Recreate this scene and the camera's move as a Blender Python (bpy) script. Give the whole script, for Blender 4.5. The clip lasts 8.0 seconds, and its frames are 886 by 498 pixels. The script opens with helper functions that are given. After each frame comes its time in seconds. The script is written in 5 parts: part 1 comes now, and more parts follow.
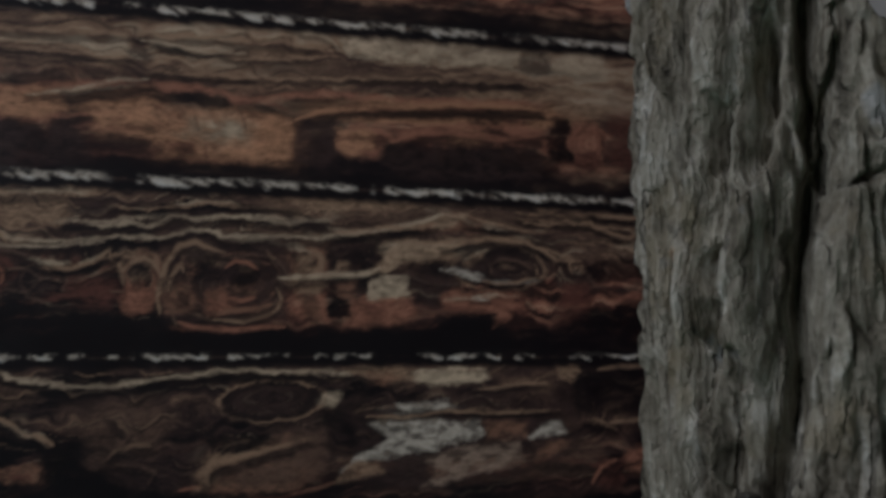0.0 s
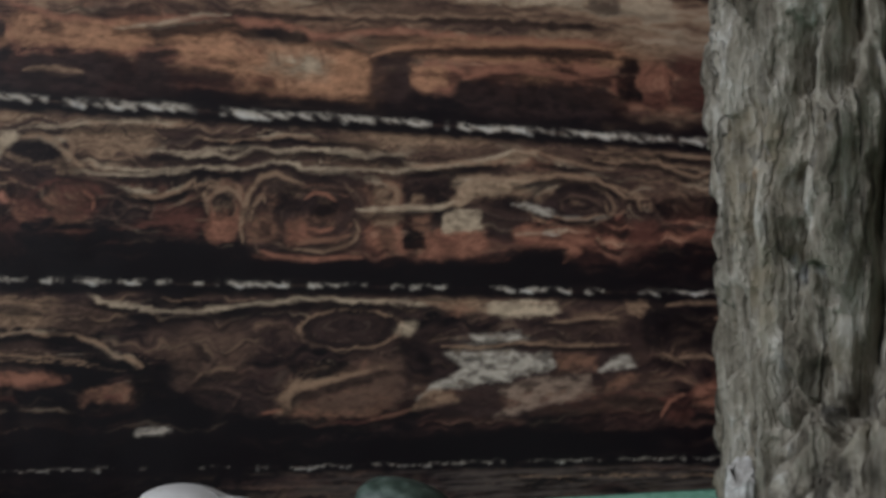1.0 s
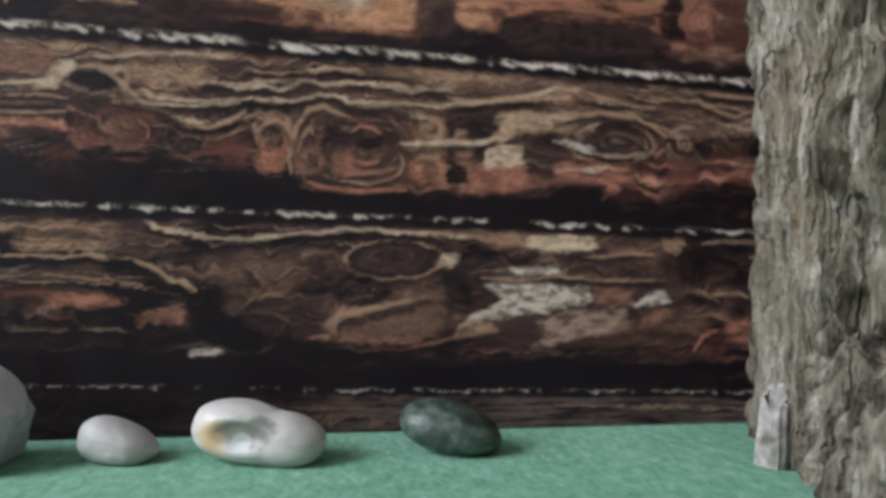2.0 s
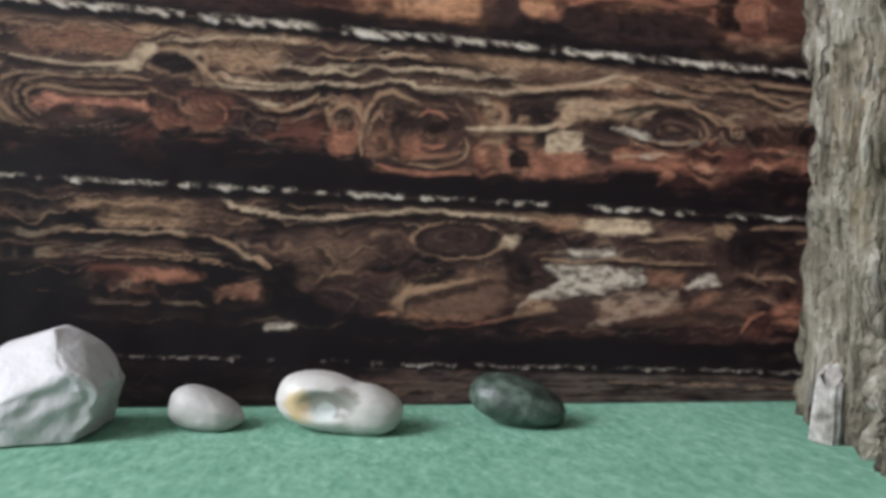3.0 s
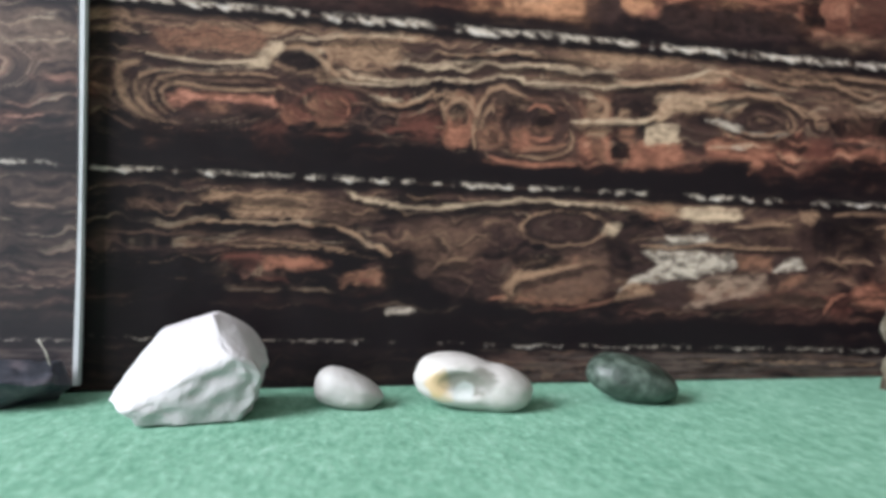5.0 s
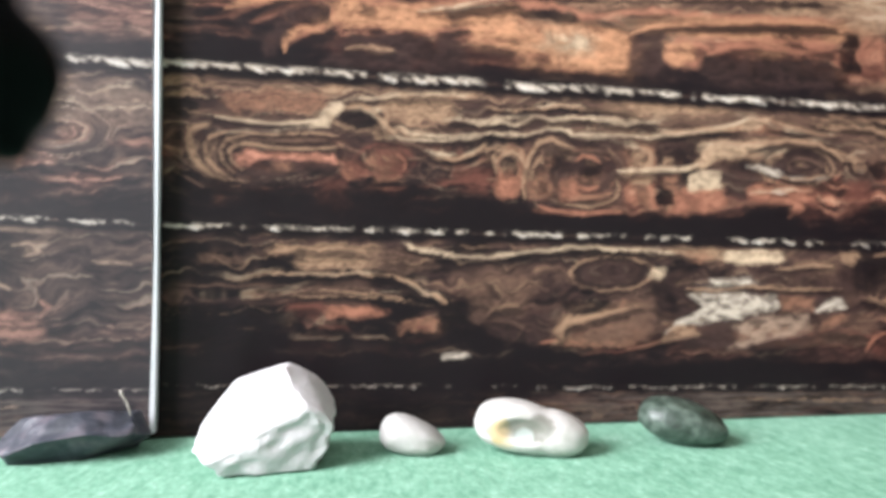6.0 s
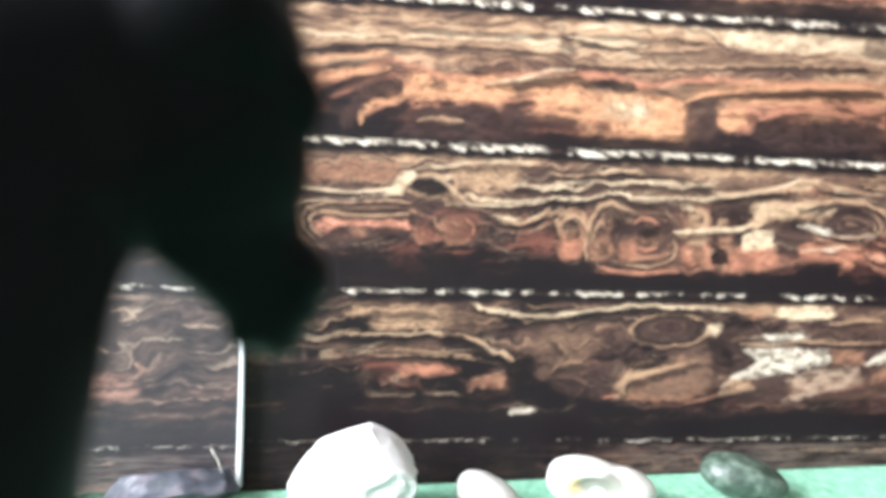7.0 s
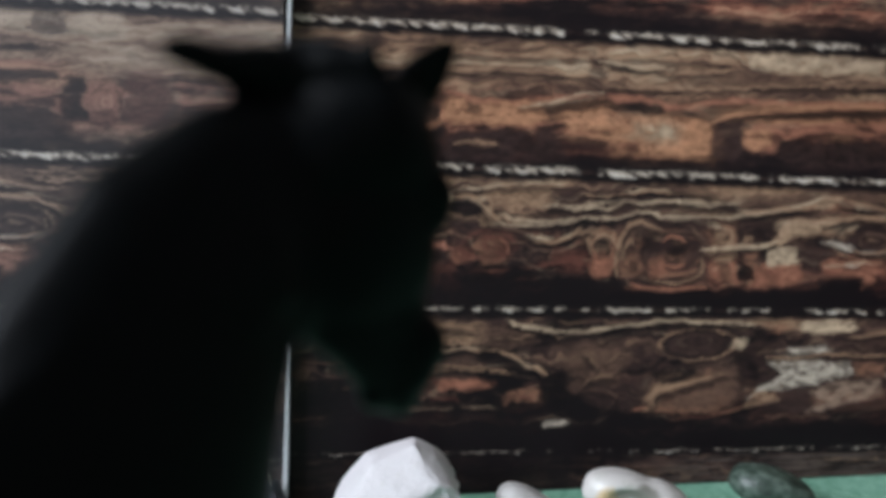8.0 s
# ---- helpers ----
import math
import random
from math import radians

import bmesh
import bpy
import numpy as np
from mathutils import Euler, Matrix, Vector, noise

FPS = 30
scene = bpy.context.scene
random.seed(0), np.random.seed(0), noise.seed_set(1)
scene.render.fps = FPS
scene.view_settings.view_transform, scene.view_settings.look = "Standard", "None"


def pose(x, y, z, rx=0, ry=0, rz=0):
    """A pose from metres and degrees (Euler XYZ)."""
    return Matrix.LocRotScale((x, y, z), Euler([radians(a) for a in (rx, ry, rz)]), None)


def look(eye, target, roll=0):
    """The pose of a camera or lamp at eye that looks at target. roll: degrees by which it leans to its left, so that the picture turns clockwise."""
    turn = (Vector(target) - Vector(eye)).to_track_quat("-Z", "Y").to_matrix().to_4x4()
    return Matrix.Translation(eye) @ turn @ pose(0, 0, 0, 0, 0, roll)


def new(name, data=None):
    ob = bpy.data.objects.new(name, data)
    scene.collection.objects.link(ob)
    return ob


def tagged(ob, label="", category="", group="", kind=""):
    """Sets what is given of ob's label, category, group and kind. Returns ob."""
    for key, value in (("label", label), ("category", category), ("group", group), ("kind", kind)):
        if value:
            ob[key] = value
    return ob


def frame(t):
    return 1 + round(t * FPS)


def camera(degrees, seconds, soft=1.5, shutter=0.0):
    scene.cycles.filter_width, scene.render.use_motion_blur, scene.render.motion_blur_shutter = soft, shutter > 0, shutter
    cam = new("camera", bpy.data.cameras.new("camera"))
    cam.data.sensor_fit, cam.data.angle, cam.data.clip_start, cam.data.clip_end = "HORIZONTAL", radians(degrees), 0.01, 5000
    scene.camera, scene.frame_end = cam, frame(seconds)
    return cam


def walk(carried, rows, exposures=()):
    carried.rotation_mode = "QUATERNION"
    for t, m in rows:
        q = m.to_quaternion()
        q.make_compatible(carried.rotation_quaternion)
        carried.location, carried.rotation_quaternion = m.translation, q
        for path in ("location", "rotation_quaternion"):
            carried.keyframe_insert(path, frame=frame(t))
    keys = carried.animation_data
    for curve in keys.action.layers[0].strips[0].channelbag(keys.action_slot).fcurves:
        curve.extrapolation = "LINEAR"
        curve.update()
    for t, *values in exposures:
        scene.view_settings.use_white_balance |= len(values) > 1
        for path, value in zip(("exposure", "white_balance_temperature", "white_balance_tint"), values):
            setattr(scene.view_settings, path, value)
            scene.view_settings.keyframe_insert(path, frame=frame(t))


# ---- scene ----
cam = camera(62.0, 8.0, soft=3.5)
# a small wide-open lens close to its subject: sharp at the backdrop, soft on what stands nearer
cam.data.dof.use_dof, cam.data.dof.focus_distance, cam.data.dof.aperture_fstop = True, 0.198, 8.5
PATH = [
    (0, (0.0, -0.229, 0.079), (0.397, 1.723, 0.256), -0.8),
    (0.5, (-0.009, -0.23, 0.069), (0.36, 1.727, 0.256), -0.8),
    (1, (-0.018, -0.228, 0.06), (0.333, 1.734, 0.221), -0.5),
    (1.5, (-0.021, -0.229, 0.052), (0.299, 1.743, 0.145), -0.1),
    (3, (-0.048, -0.238, 0.051), (0.257, 1.738, 0.051), 1.3),
    (3.5, (-0.059, -0.239, 0.05), (0.265, 1.734, 0.012), 1.5),
    (4, (-0.064, -0.241, 0.048), (0.262, 1.732, 0.019), 1.2),
    (4.5, (-0.079, -0.242, 0.049), (0.269, 1.726, -0.006), 1.2),
    (6, (-0.104, -0.253, 0.065), (0.182, 1.726, 0.046), 0.2),
    (6.5, (-0.116, -0.257, 0.073), (0.169, 1.722, 0.076), 0.1),
    (7, (-0.126, -0.263, 0.083), (0.131, 1.72, 0.093), -0.0),
    (7.5, (-0.131, -0.269, 0.09), (0.116, 1.716, 0.101), -0.4),
    (8, (-0.139, -0.271, 0.092), (0.108, 1.714, 0.088), -0.3),
]
def to_rows(path):
    return [(t, look(eye, target, roll)) for t, eye, target, roll in path]


# the picture fades up from black, the camera's own exposure drifts, and it fades out again
EXPOSURES = [(0.0, -1.82, 6250, 9), (0.5, -1.46, 6300, 9), (1.0, -1.05, 6400, 9), (1.5, -0.64, 6450, 10), (3.0, -0.20, 6700, 10), (4.5, 0.06, 6550, 9), (6.0, 0.84, 6900, 12), (6.5, 1.32, 6850, 11), (7.0, 1.55, 6650, 6), (7.5, 1.10, 6350, 4), (8.0, -0.42, 6400, 9)]
walk(cam, to_rows(PATH), EXPOSURES)

# ---- world and light ----
world = bpy.data.worlds.new("daylight")
scene.world = world
world.use_nodes = True
wt = world.node_tree
sky = wt.nodes.new("ShaderNodeTexSky")
sky.sky_type, sky.sun_disc = "NISHITA", False
sky.sun_elevation, sky.sun_rotation = radians(35), radians(250)
wt.links.new(sky.outputs[0], wt.nodes["Background"].inputs[0])
wt.nodes["Background"].inputs[1].default_value = 0.1

WIN_X, WIN_Y, WIN_Z, WIN_W, WIN_H = -1.30, -0.62, 0.86, 0.90, 0.95
lamp = bpy.data.lights.new("window_light", "AREA")
lamp.shape, lamp.size, lamp.size_y = "RECTANGLE", WIN_W, WIN_H
lamp.energy, lamp.color = 68.0, (0.90, 0.955, 1.07)
new("window_light", lamp).matrix_world = look((WIN_X - 0.02, WIN_Y, WIN_Z), (0, WIN_Y, WIN_Z))


# ---- shader arithmetic ----
class Net:
    """A material's node tree, with arithmetic on its sockets."""

    def __init__(self, name, roughness=0.6, specular=0.5):
        self.mat = bpy.data.materials.new(name)
        self.mat.use_nodes = True
        self.tree = self.mat.node_tree
        self.bsdf = self.tree.nodes["Principled BSDF"]
        self.bsdf.inputs["Roughness"].default_value = roughness
        self.bsdf.inputs["Specular IOR Level"].default_value = specular
        self.coords = self.tree.nodes.new("ShaderNodeTexCoord")

    def put(self, socket, value):
        if isinstance(value, bpy.types.NodeSocket):
            self.tree.links.new(value, socket)
        elif isinstance(value, (tuple, list)) and len(value) == 3 and socket.type == "RGBA":
            socket.default_value = (*value, 1)
        else:
            socket.default_value = value

    def math(self, op, *args, clamp=False):
        node = self.tree.nodes.new("ShaderNodeMath")
        node.operation, node.use_clamp = op, clamp
        for socket, value in zip(node.inputs, args):
            self.put(socket, value)
        return node.outputs[0]

    def add(self, a, b):
        return self.math("ADD", a, b)

    def sub(self, a, b):
        return self.math("SUBTRACT", a, b)

    def mul(self, a, b):
        return self.math("MULTIPLY", a, b)

    def lin(self, a, k, c):
        return self.math("MULTIPLY_ADD", a, k, c)

    def step(self, a, lo, hi, out0=0.0, out1=1.0):
        node = self.tree.nodes.new("ShaderNodeMapRange")
        node.interpolation_type = "SMOOTHSTEP"
        for socket, value in zip(node.inputs, (a, lo, hi, out0, out1)):
            self.put(socket, value)
        return node.outputs[0]

    def vec(self, x, y, z=0.0):
        node = self.tree.nodes.new("ShaderNodeCombineXYZ")
        for socket, value in zip(node.inputs, (x, y, z)):
            self.put(socket, value)
        return node.outputs[0]

    def xyz(self, which="Object"):
        node = self.tree.nodes.new("ShaderNodeSeparateXYZ")
        self.tree.links.new(self.coords.outputs[which], node.inputs[0])
        return node.outputs[0], node.outputs[1], node.outputs[2]

    def noise(self, at, scale, detail=3.0, rough=0.55, warp=0.0, colour=False):
        node = self.tree.nodes.new("ShaderNodeTexNoise")
        self.put(node.inputs["Vector"], at)
        node.inputs["Scale"].default_value = scale
        node.inputs["Detail"].default_value = detail
        node.inputs["Roughness"].default_value = rough
        node.inputs["Distortion"].default_value = warp
        return node.outputs[1 if colour else 0]

    def cells(self, at, scale, feature="F1"):
        node = self.tree.nodes.new("ShaderNodeTexVoronoi")
        node.feature = feature
        self.put(node.inputs["Vector"], at)
        node.inputs["Scale"].default_value = scale
        return node.outputs["Distance"]

    def mix(self, k, a, b):
        node = self.tree.nodes.new("ShaderNodeMix")
        node.data_type = "RGBA"
        self.put(node.inputs[0], k)
        self.put(node.inputs[6], a)
        self.put(node.inputs[7], b)
        return node.outputs[2]

    def ramp(self, value, stops):
        node = self.tree.nodes.new("ShaderNodeValToRGB")
        ramp = node.color_ramp
        while len(ramp.elements) < len(stops):
            ramp.elements.new(0.5)
        for el, (at, colour) in zip(ramp.elements, stops):
            el.position, el.color = at, (*colour, 1)
        self.put(node.inputs[0], value)
        return node.outputs[0]

    def bump(self, height, strength, distance):
        node = self.tree.nodes.new("ShaderNodeBump")
        node.inputs["Strength"].default_value = strength
        node.inputs["Distance"].default_value = distance
        self.put(node.inputs["Height"], height)
        self.put(self.bsdf.inputs["Normal"], node.outputs[0])

    def done(self, colour, roughness=None):
        self.put(self.bsdf.inputs["Base Color"], colour)
        if roughness is not None:
            self.put(self.bsdf.inputs["Roughness"], roughness)
        return self.mat


# ---- materials ----
# colours of the printed wood
UMBER, COFFEE, OLIVE, TAN = (0.0060, 0.0040, 0.0056), (0.039, 0.0225, 0.0210), (0.105, 0.062, 0.046), (0.285, 0.180, 0.118)
CREAM, BONE, RUST, BRICK_RED = (0.45, 0.345, 0.245), (0.44, 0.385, 0.325), (0.31, 0.136, 0.090), (0.11, 0.043, 0.033)
SIENNA, AMBER = (0.240, 0.122, 0.080), (0.40, 0.205, 0.120)

# the seams between the printed logs: height at the middle and slope, in centimetres
SEAMS = [(17.22, -0.022), (11.92, -0.029), (6.70, -0.023), (1.33, -0.0255)]

# knots with rings of their own: x, z, half-width, half-height, rings
KNOTS = [
    (-1.35, 8.95, 1.45, 1.05, 3.4), (6.6, 9.38, 1.75, 0.50, 2.6), (-12.7, 9.25, 2.5, 0.95, 3.6), (-9.9, 10.62, 0.85, 0.50, 1.8), (-4.3, 9.1, 0.55, 0.75, 1.5),
    (-0.75, 5.5, 1.35, 0.36, 1.4), (9.2, 9.3, 0.75, 0.55, 1.8), (-11.1, 14.1, 1.3, 0.65, 1.8), (9.7, 13.5, 0.7, 0.6, 1.2), (12.9, 9.2, 1.6, 0.8, 2.6), (-0.5, 3.7, 1.8, 0.55, 0.8),
]
# bends in the printed grain: x, z, half-width, half-height, strength
BENDS_UPPER = [(-2.6, 13.7, 2.6, 0.7, 0.7), (4.8, 13.4, 2.8, 0.6, -0.7), (2.6, 16.3, 2.4, 0.4, 0.6), (-7.4, 15.4, 2.2, 0.5, -0.5), (6.9, 14.9, 1.2, 0.5, 0.4)]
BENDS_LOWER = [(-8.0, 9.3, 1.2, 0.6, 0.9), (1.7, 9.6, 0.9, 0.5, -0.8), (-6.1, 9.4, 0.6, 0.5, 0.8), (4.1, 9.9, 0.8, 0.5, -0.6), (-6.0, 3.7, 1.1, 0.9, -0.5), (4.2, 4.0, 2.6, 0.7, 1.0),
               (-10.4, 4.4, 2.6, 0.6, -0.8), (8.7, 4.2, 1.1, 0.8, 1.2), (-4.4, 4.2, 0.7, 0.7, 0.4), (11.6, 3.6, 1.4, 0.6, 0.9)]
# worn plates of the print: x, z, half-width, half-height, edge softness, colour
PLATES_MIDDLE_EAST = [
    (1.80, 9.90, 0.75, 0.50, 0.3, COFFEE), (4.20, 8.60, 0.70, 0.80, 0.4, COFFEE), (2.60, 8.00, 1.00, 0.40, 0.3, RUST), (0.40, 9.60, 0.65, 0.45, 0.4, SIENNA),
    (0.30, 8.40, 0.65, 0.50, 0.4, RUST), (1.40, 8.10, 0.30, 0.35, 0.4, UMBER), (4.00, 9.90, 1.15, 0.35, 0.3, TAN), (3.80, 10.00, 0.80, 0.15, 0.5, CREAM),
    (5.10, 10.80, 0.85, 0.25, 0.5, SIENNA), (6.90, 9.70, 1.60, 0.55, 0.4, COFFEE), (6.00, 8.30, 1.20, 0.35, 0.3, RUST),
    (5.60, 7.60, 0.70, 0.25, 0.3, UMBER), (7.00, 7.90, 0.35, 0.50, 0.4, BRICK_RED),
]
PLATES_KNOT = [
    (-2.10, 9.00, 1.85, 1.25, 0.3, COFFEE), (-3.40, 8.90, 0.55, 0.75, 0.5, SIENNA), (-2.60, 9.70, 0.70, 0.20, 0.5, TAN), (-1.50, 8.40, 1.05, 0.55, 0.3, SIENNA),
    (-1.80, 8.20, 0.65, 0.20, 0.4, RUST), (-1.40, 9.30, 0.45, 0.35, 0.4, UMBER), (-1.40, 9.50, 0.30, 0.15, 0.5, TAN), (9.10, 8.30, 0.45, 0.55, 0.4, BRICK_RED),
    (11.10, 8.30, 0.60, 0.20, 0.5, RUST), (11.20, 9.30, 1.60, 0.35, 0.4, UMBER), (10.80, 7.60, 1.75, 0.40, 0.5, UMBER), (6.50, 9.40, 0.50, 0.15, 0.4, OLIVE),
    (1.20, 11.10, 0.30, 0.20, 0.4, CREAM), (4.50, 11.20, 0.40, 0.10, 0.4, CREAM),
]
PLATES_MIDDLE_WEST = [
    (-12.40, 11.20, 1.60, 0.35, 0.3, SIENNA), (-7.60, 11.10, 1.20, 0.50, 0.2, TAN), (-5.90, 11.20, 0.65, 0.30, 0.3, COFFEE), (-9.40, 10.50, 0.95, 0.55, 0.4, COFFEE),
    (-9.40, 11.00, 0.50, 0.10, 0.5, CREAM), (-8.70, 10.20, 0.35, 0.20, 0.5, TAN), (-13.30, 9.20, 0.55, 0.25, 0.4, RUST),
    (-11.90, 9.20, 1.25, 0.30, 0.3, RUST), (-12.50, 9.20, 0.50, 0.15, 0.4, COFFEE), (-8.70, 9.10, 0.60, 0.50, 0.3, SIENNA), (-9.90, 8.90, 0.40, 0.30, 0.4, RUST),
    (-7.60, 9.20, 0.60, 0.45, 0.4, COFFEE), (-12.40, 8.10, 1.05, 0.45, 0.4, UMBER),
]
PLATES_MIDDLE_REDS = [
    (-5.70, 8.70, 0.70, 0.40, 0.4, BRICK_RED), (-4.50, 8.50, 0.40, 0.45, 0.3, RUST), (-4.50, 9.40, 0.50, 0.45, 0.3, TAN), (-4.50, 9.40, 0.30, 0.30, 0.4, COFFEE),
    (-9.20, 8.10, 0.65, 0.30, 0.4, UMBER), (-10.50, 8.10, 0.45, 0.45, 0.5, BRICK_RED), (-15.10, 9.70, 0.10, 0.50, 0.4, TAN), (-14.50, 9.60, 0.15, 0.40, 0.4, TAN),
    (-15.30, 11.40, 0.60, 0.10, 0.5, TAN), (-15.60, 10.90, 0.50, 0.30, 0.4, UMBER),
]
PLATES_LOWER_WEST = [
    (-10.30, 6.00, 1.30, 0.40, 0.3, TAN), (-12.00, 6.20, 0.55, 0.15, 0.4, TAN), (-8.30, 5.90, 1.10, 0.40, 0.4, OLIVE), (-14.20, 5.90, 0.65, 0.15, 0.5, OLIVE),
    (-9.80, 4.10, 0.90, 0.20, 0.4, RUST), (-11.40, 4.20, 0.60, 0.25, 0.4, BRICK_RED), (-10.40, 4.80, 0.90, 0.15, 0.4, OLIVE), (-7.50, 3.60, 0.60, 0.25, 0.4, SIENNA),
    (-6.30, 3.80, 0.65, 0.50, 0.4, UMBER), (-6.20, 2.50, 0.45, 0.10, 0.4, BONE), (-4.70, 4.70, 0.95, 0.85, 0.5, OLIVE), (-4.40, 3.50, 0.70, 0.40, 0.4, COFFEE),
    (-14.10, 3.70, 2.00, 0.70, 0.4, UMBER), (-5.80, 6.40, 0.60, 0.30, 0.4, UMBER),
]
PLATES_LOWER_EAST = [
    (-0.60, 5.30, 1.55, 0.50, 0.2, COFFEE), (1.10, 5.40, 0.30, 0.20, 0.4, CREAM), (4.80, 6.00, 1.20, 0.25, 0.2, CREAM), (3.10, 6.10, 0.60, 0.20, 0.4, TAN),
    (1.70, 4.40, 0.85, 0.80, 0.4, UMBER), (2.10, 3.30, 0.65, 0.20, 0.4, SIENNA),
    (5.90, 3.00, 1.70, 0.35, 0.4, SIENNA), (3.40, 3.10, 0.65, 0.45, 0.3, COFFEE), (3.80, 5.00, 1.10, 0.15, 0.4, BONE),
    (7.20, 4.40, 0.85, 0.30, 0.5, COFFEE),
]
PLATES_LOWER_FAR = [
    (-1.00, 3.30, 1.65, 0.50, 0.3, SIENNA), (0.00, 4.10, 0.50, 0.20, 0.4, SIENNA), (-1.90, 3.80, 0.75, 0.15, 0.5, TAN), (-2.40, 3.30, 0.30, 0.25, 0.4, TAN),
    (-1.60, 4.20, 0.90, 0.20, 0.3, UMBER), (-3.20, 3.60, 0.60, 0.60, 0.4, COFFEE), (0.70, 4.00, 0.70, 0.65, 0.5, COFFEE), (8.70, 3.30, 1.15, 0.50, 0.4, OLIVE),
    (10.20, 5.30, 1.50, 0.70, 0.4, UMBER), (10.10, 2.70, 0.45, 0.35, 0.5, BRICK_RED), (8.70, 6.00, 0.30, 0.20, 0.4, TAN), (-0.70, 3.20, 0.75, 0.30, 0.5, OLIVE),
]
PLATES_UPPER_WEST = [
    (-8.10, 14.20, 2.80, 0.40, 0.4, AMBER), (-8.10, 12.90, 2.35, 0.55, 0.3, BRICK_RED), (-8.10, 13.20, 1.95, 0.40, 0.4, UMBER), (-9.10, 12.90, 0.55, 0.25, 0.4, BRICK_RED),
    (-5.40, 14.50, 1.50, 0.30, 0.4, AMBER), (-4.70, 13.70, 1.10, 0.50, 0.3, AMBER), (-2.20, 13.30, 2.20, 0.80, 0.3, AMBER), (-4.90, 12.90, 0.85, 0.30, 0.5, BRICK_RED),
    (-2.90, 13.70, 0.20, 0.25, 0.4, CREAM), (-2.20, 13.40, 1.35, 0.10, 0.5, TAN), (-6.30, 13.70, 0.45, 0.30, 0.5, COFFEE),
    (-2.90, 13.00, 0.75, 0.15, 0.6, BRICK_RED),
]
PLATES_UPPER_EAST = [
    (-0.40, 13.20, 0.75, 0.80, 0.3, AMBER), (0.80, 13.10, 0.75, 0.80, 0.3, COFFEE), (4.90, 14.40, 4.10, 0.40, 0.4, AMBER), (2.20, 13.40, 0.75, 0.50, 0.3, RUST),
    (5.70, 12.80, 2.70, 0.55, 0.2, UMBER), (5.80, 13.60, 2.40, 0.30, 0.3, RUST), (5.40, 13.70, 0.50, 0.35, 0.4, AMBER), (6.30, 14.00, 0.55, 0.15, 0.4, UMBER),
    (7.20, 14.00, 0.40, 0.25, 0.4, RUST), (8.70, 13.60, 0.40, 0.75, 0.3, UMBER), (9.70, 13.50, 0.60, 0.70, 0.3, RUST), (9.60, 13.00, 0.45, 0.30, 0.4, BRICK_RED),
    (11.10, 13.60, 0.65, 0.90, 0.4, BRICK_RED),
]
PLATES_TOP = [
    (4.3, 9.95, 1.25, 0.20, 0.6, CREAM),
    (1.6, 11.25, 1.9, 0.25, 0.6, TAN), (6.2, 11.05, 2.6, 0.35, 0.6, OLIVE), (3.0, 10.85, 2.2, 0.30, 0.6, OLIVE), (-11.0, 7.85, 3.4, 0.40, 0.6, UMBER),
    (9.60, 16.40, 0.75, 0.25, 0.3, CREAM), (7.90, 16.20, 0.50, 0.35, 0.4, COFFEE), (1.40, 15.60, 2.35, 0.25, 0.5, OLIVE),
    (7.00, 15.00, 1.70, 0.15, 0.4, TAN), (9.70, 14.70, 0.80, 0.15, 0.5, TAN), (3.90, 15.30, 3.05, 0.15, 0.4, OLIVE),
]
PLATES = PLATES_MIDDLE_EAST + PLATES_KNOT + PLATES_MIDDLE_WEST + PLATES_MIDDLE_REDS + PLATES_LOWER_WEST + PLATES_LOWER_EAST + PLATES_LOWER_FAR + PLATES_UPPER_WEST + PLATES_UPPER_EAST + PLATES_TOP

# strokes of the print: from x, z to x, z, bow, half-width, colour
STROKES_MIDDLE_WEST = [
    (-14.1, 10.50, -10.3, 10.47, -0.08, 0.06, CREAM), (-15.2, 10.12, -15.0, 9.22, 0.00, 0.16, TAN), (-14.6, 9.99, -14.2, 8.95, -0.06, 0.10, TAN),
    (-13.9, 9.45, -10.3, 9.66, 0.16, 0.06, CREAM), (-13.7, 9.29, -10.4, 9.29, 0.20, 0.14, RUST), (-9.7, 11.11, -8.6, 10.25, 0.23, 0.10, CREAM),
    (-8.7, 10.28, -5.1, 10.25, -0.12, 0.08, CREAM), (-10.3, 11.32, -6.2, 11.64, 0.10, 0.08, CREAM), (-6.6, 10.70, -3.2, 11.03, -0.08, 0.08, CREAM),
    (-7.6, 9.70, -6.2, 9.45, -0.10, 0.08, CREAM), (-6.2, 9.45, -5.1, 9.96, -0.08, 0.08, CREAM), (-12.6, 9.07, -10.4, 9.19, -0.08, 0.08, BRICK_RED),
    (-15.4, 9.06, -13.1, 8.40, -0.16, 0.06, TAN), (-6.2, 8.74, -5.1, 8.78, 0.00, 0.14, BRICK_RED),
]
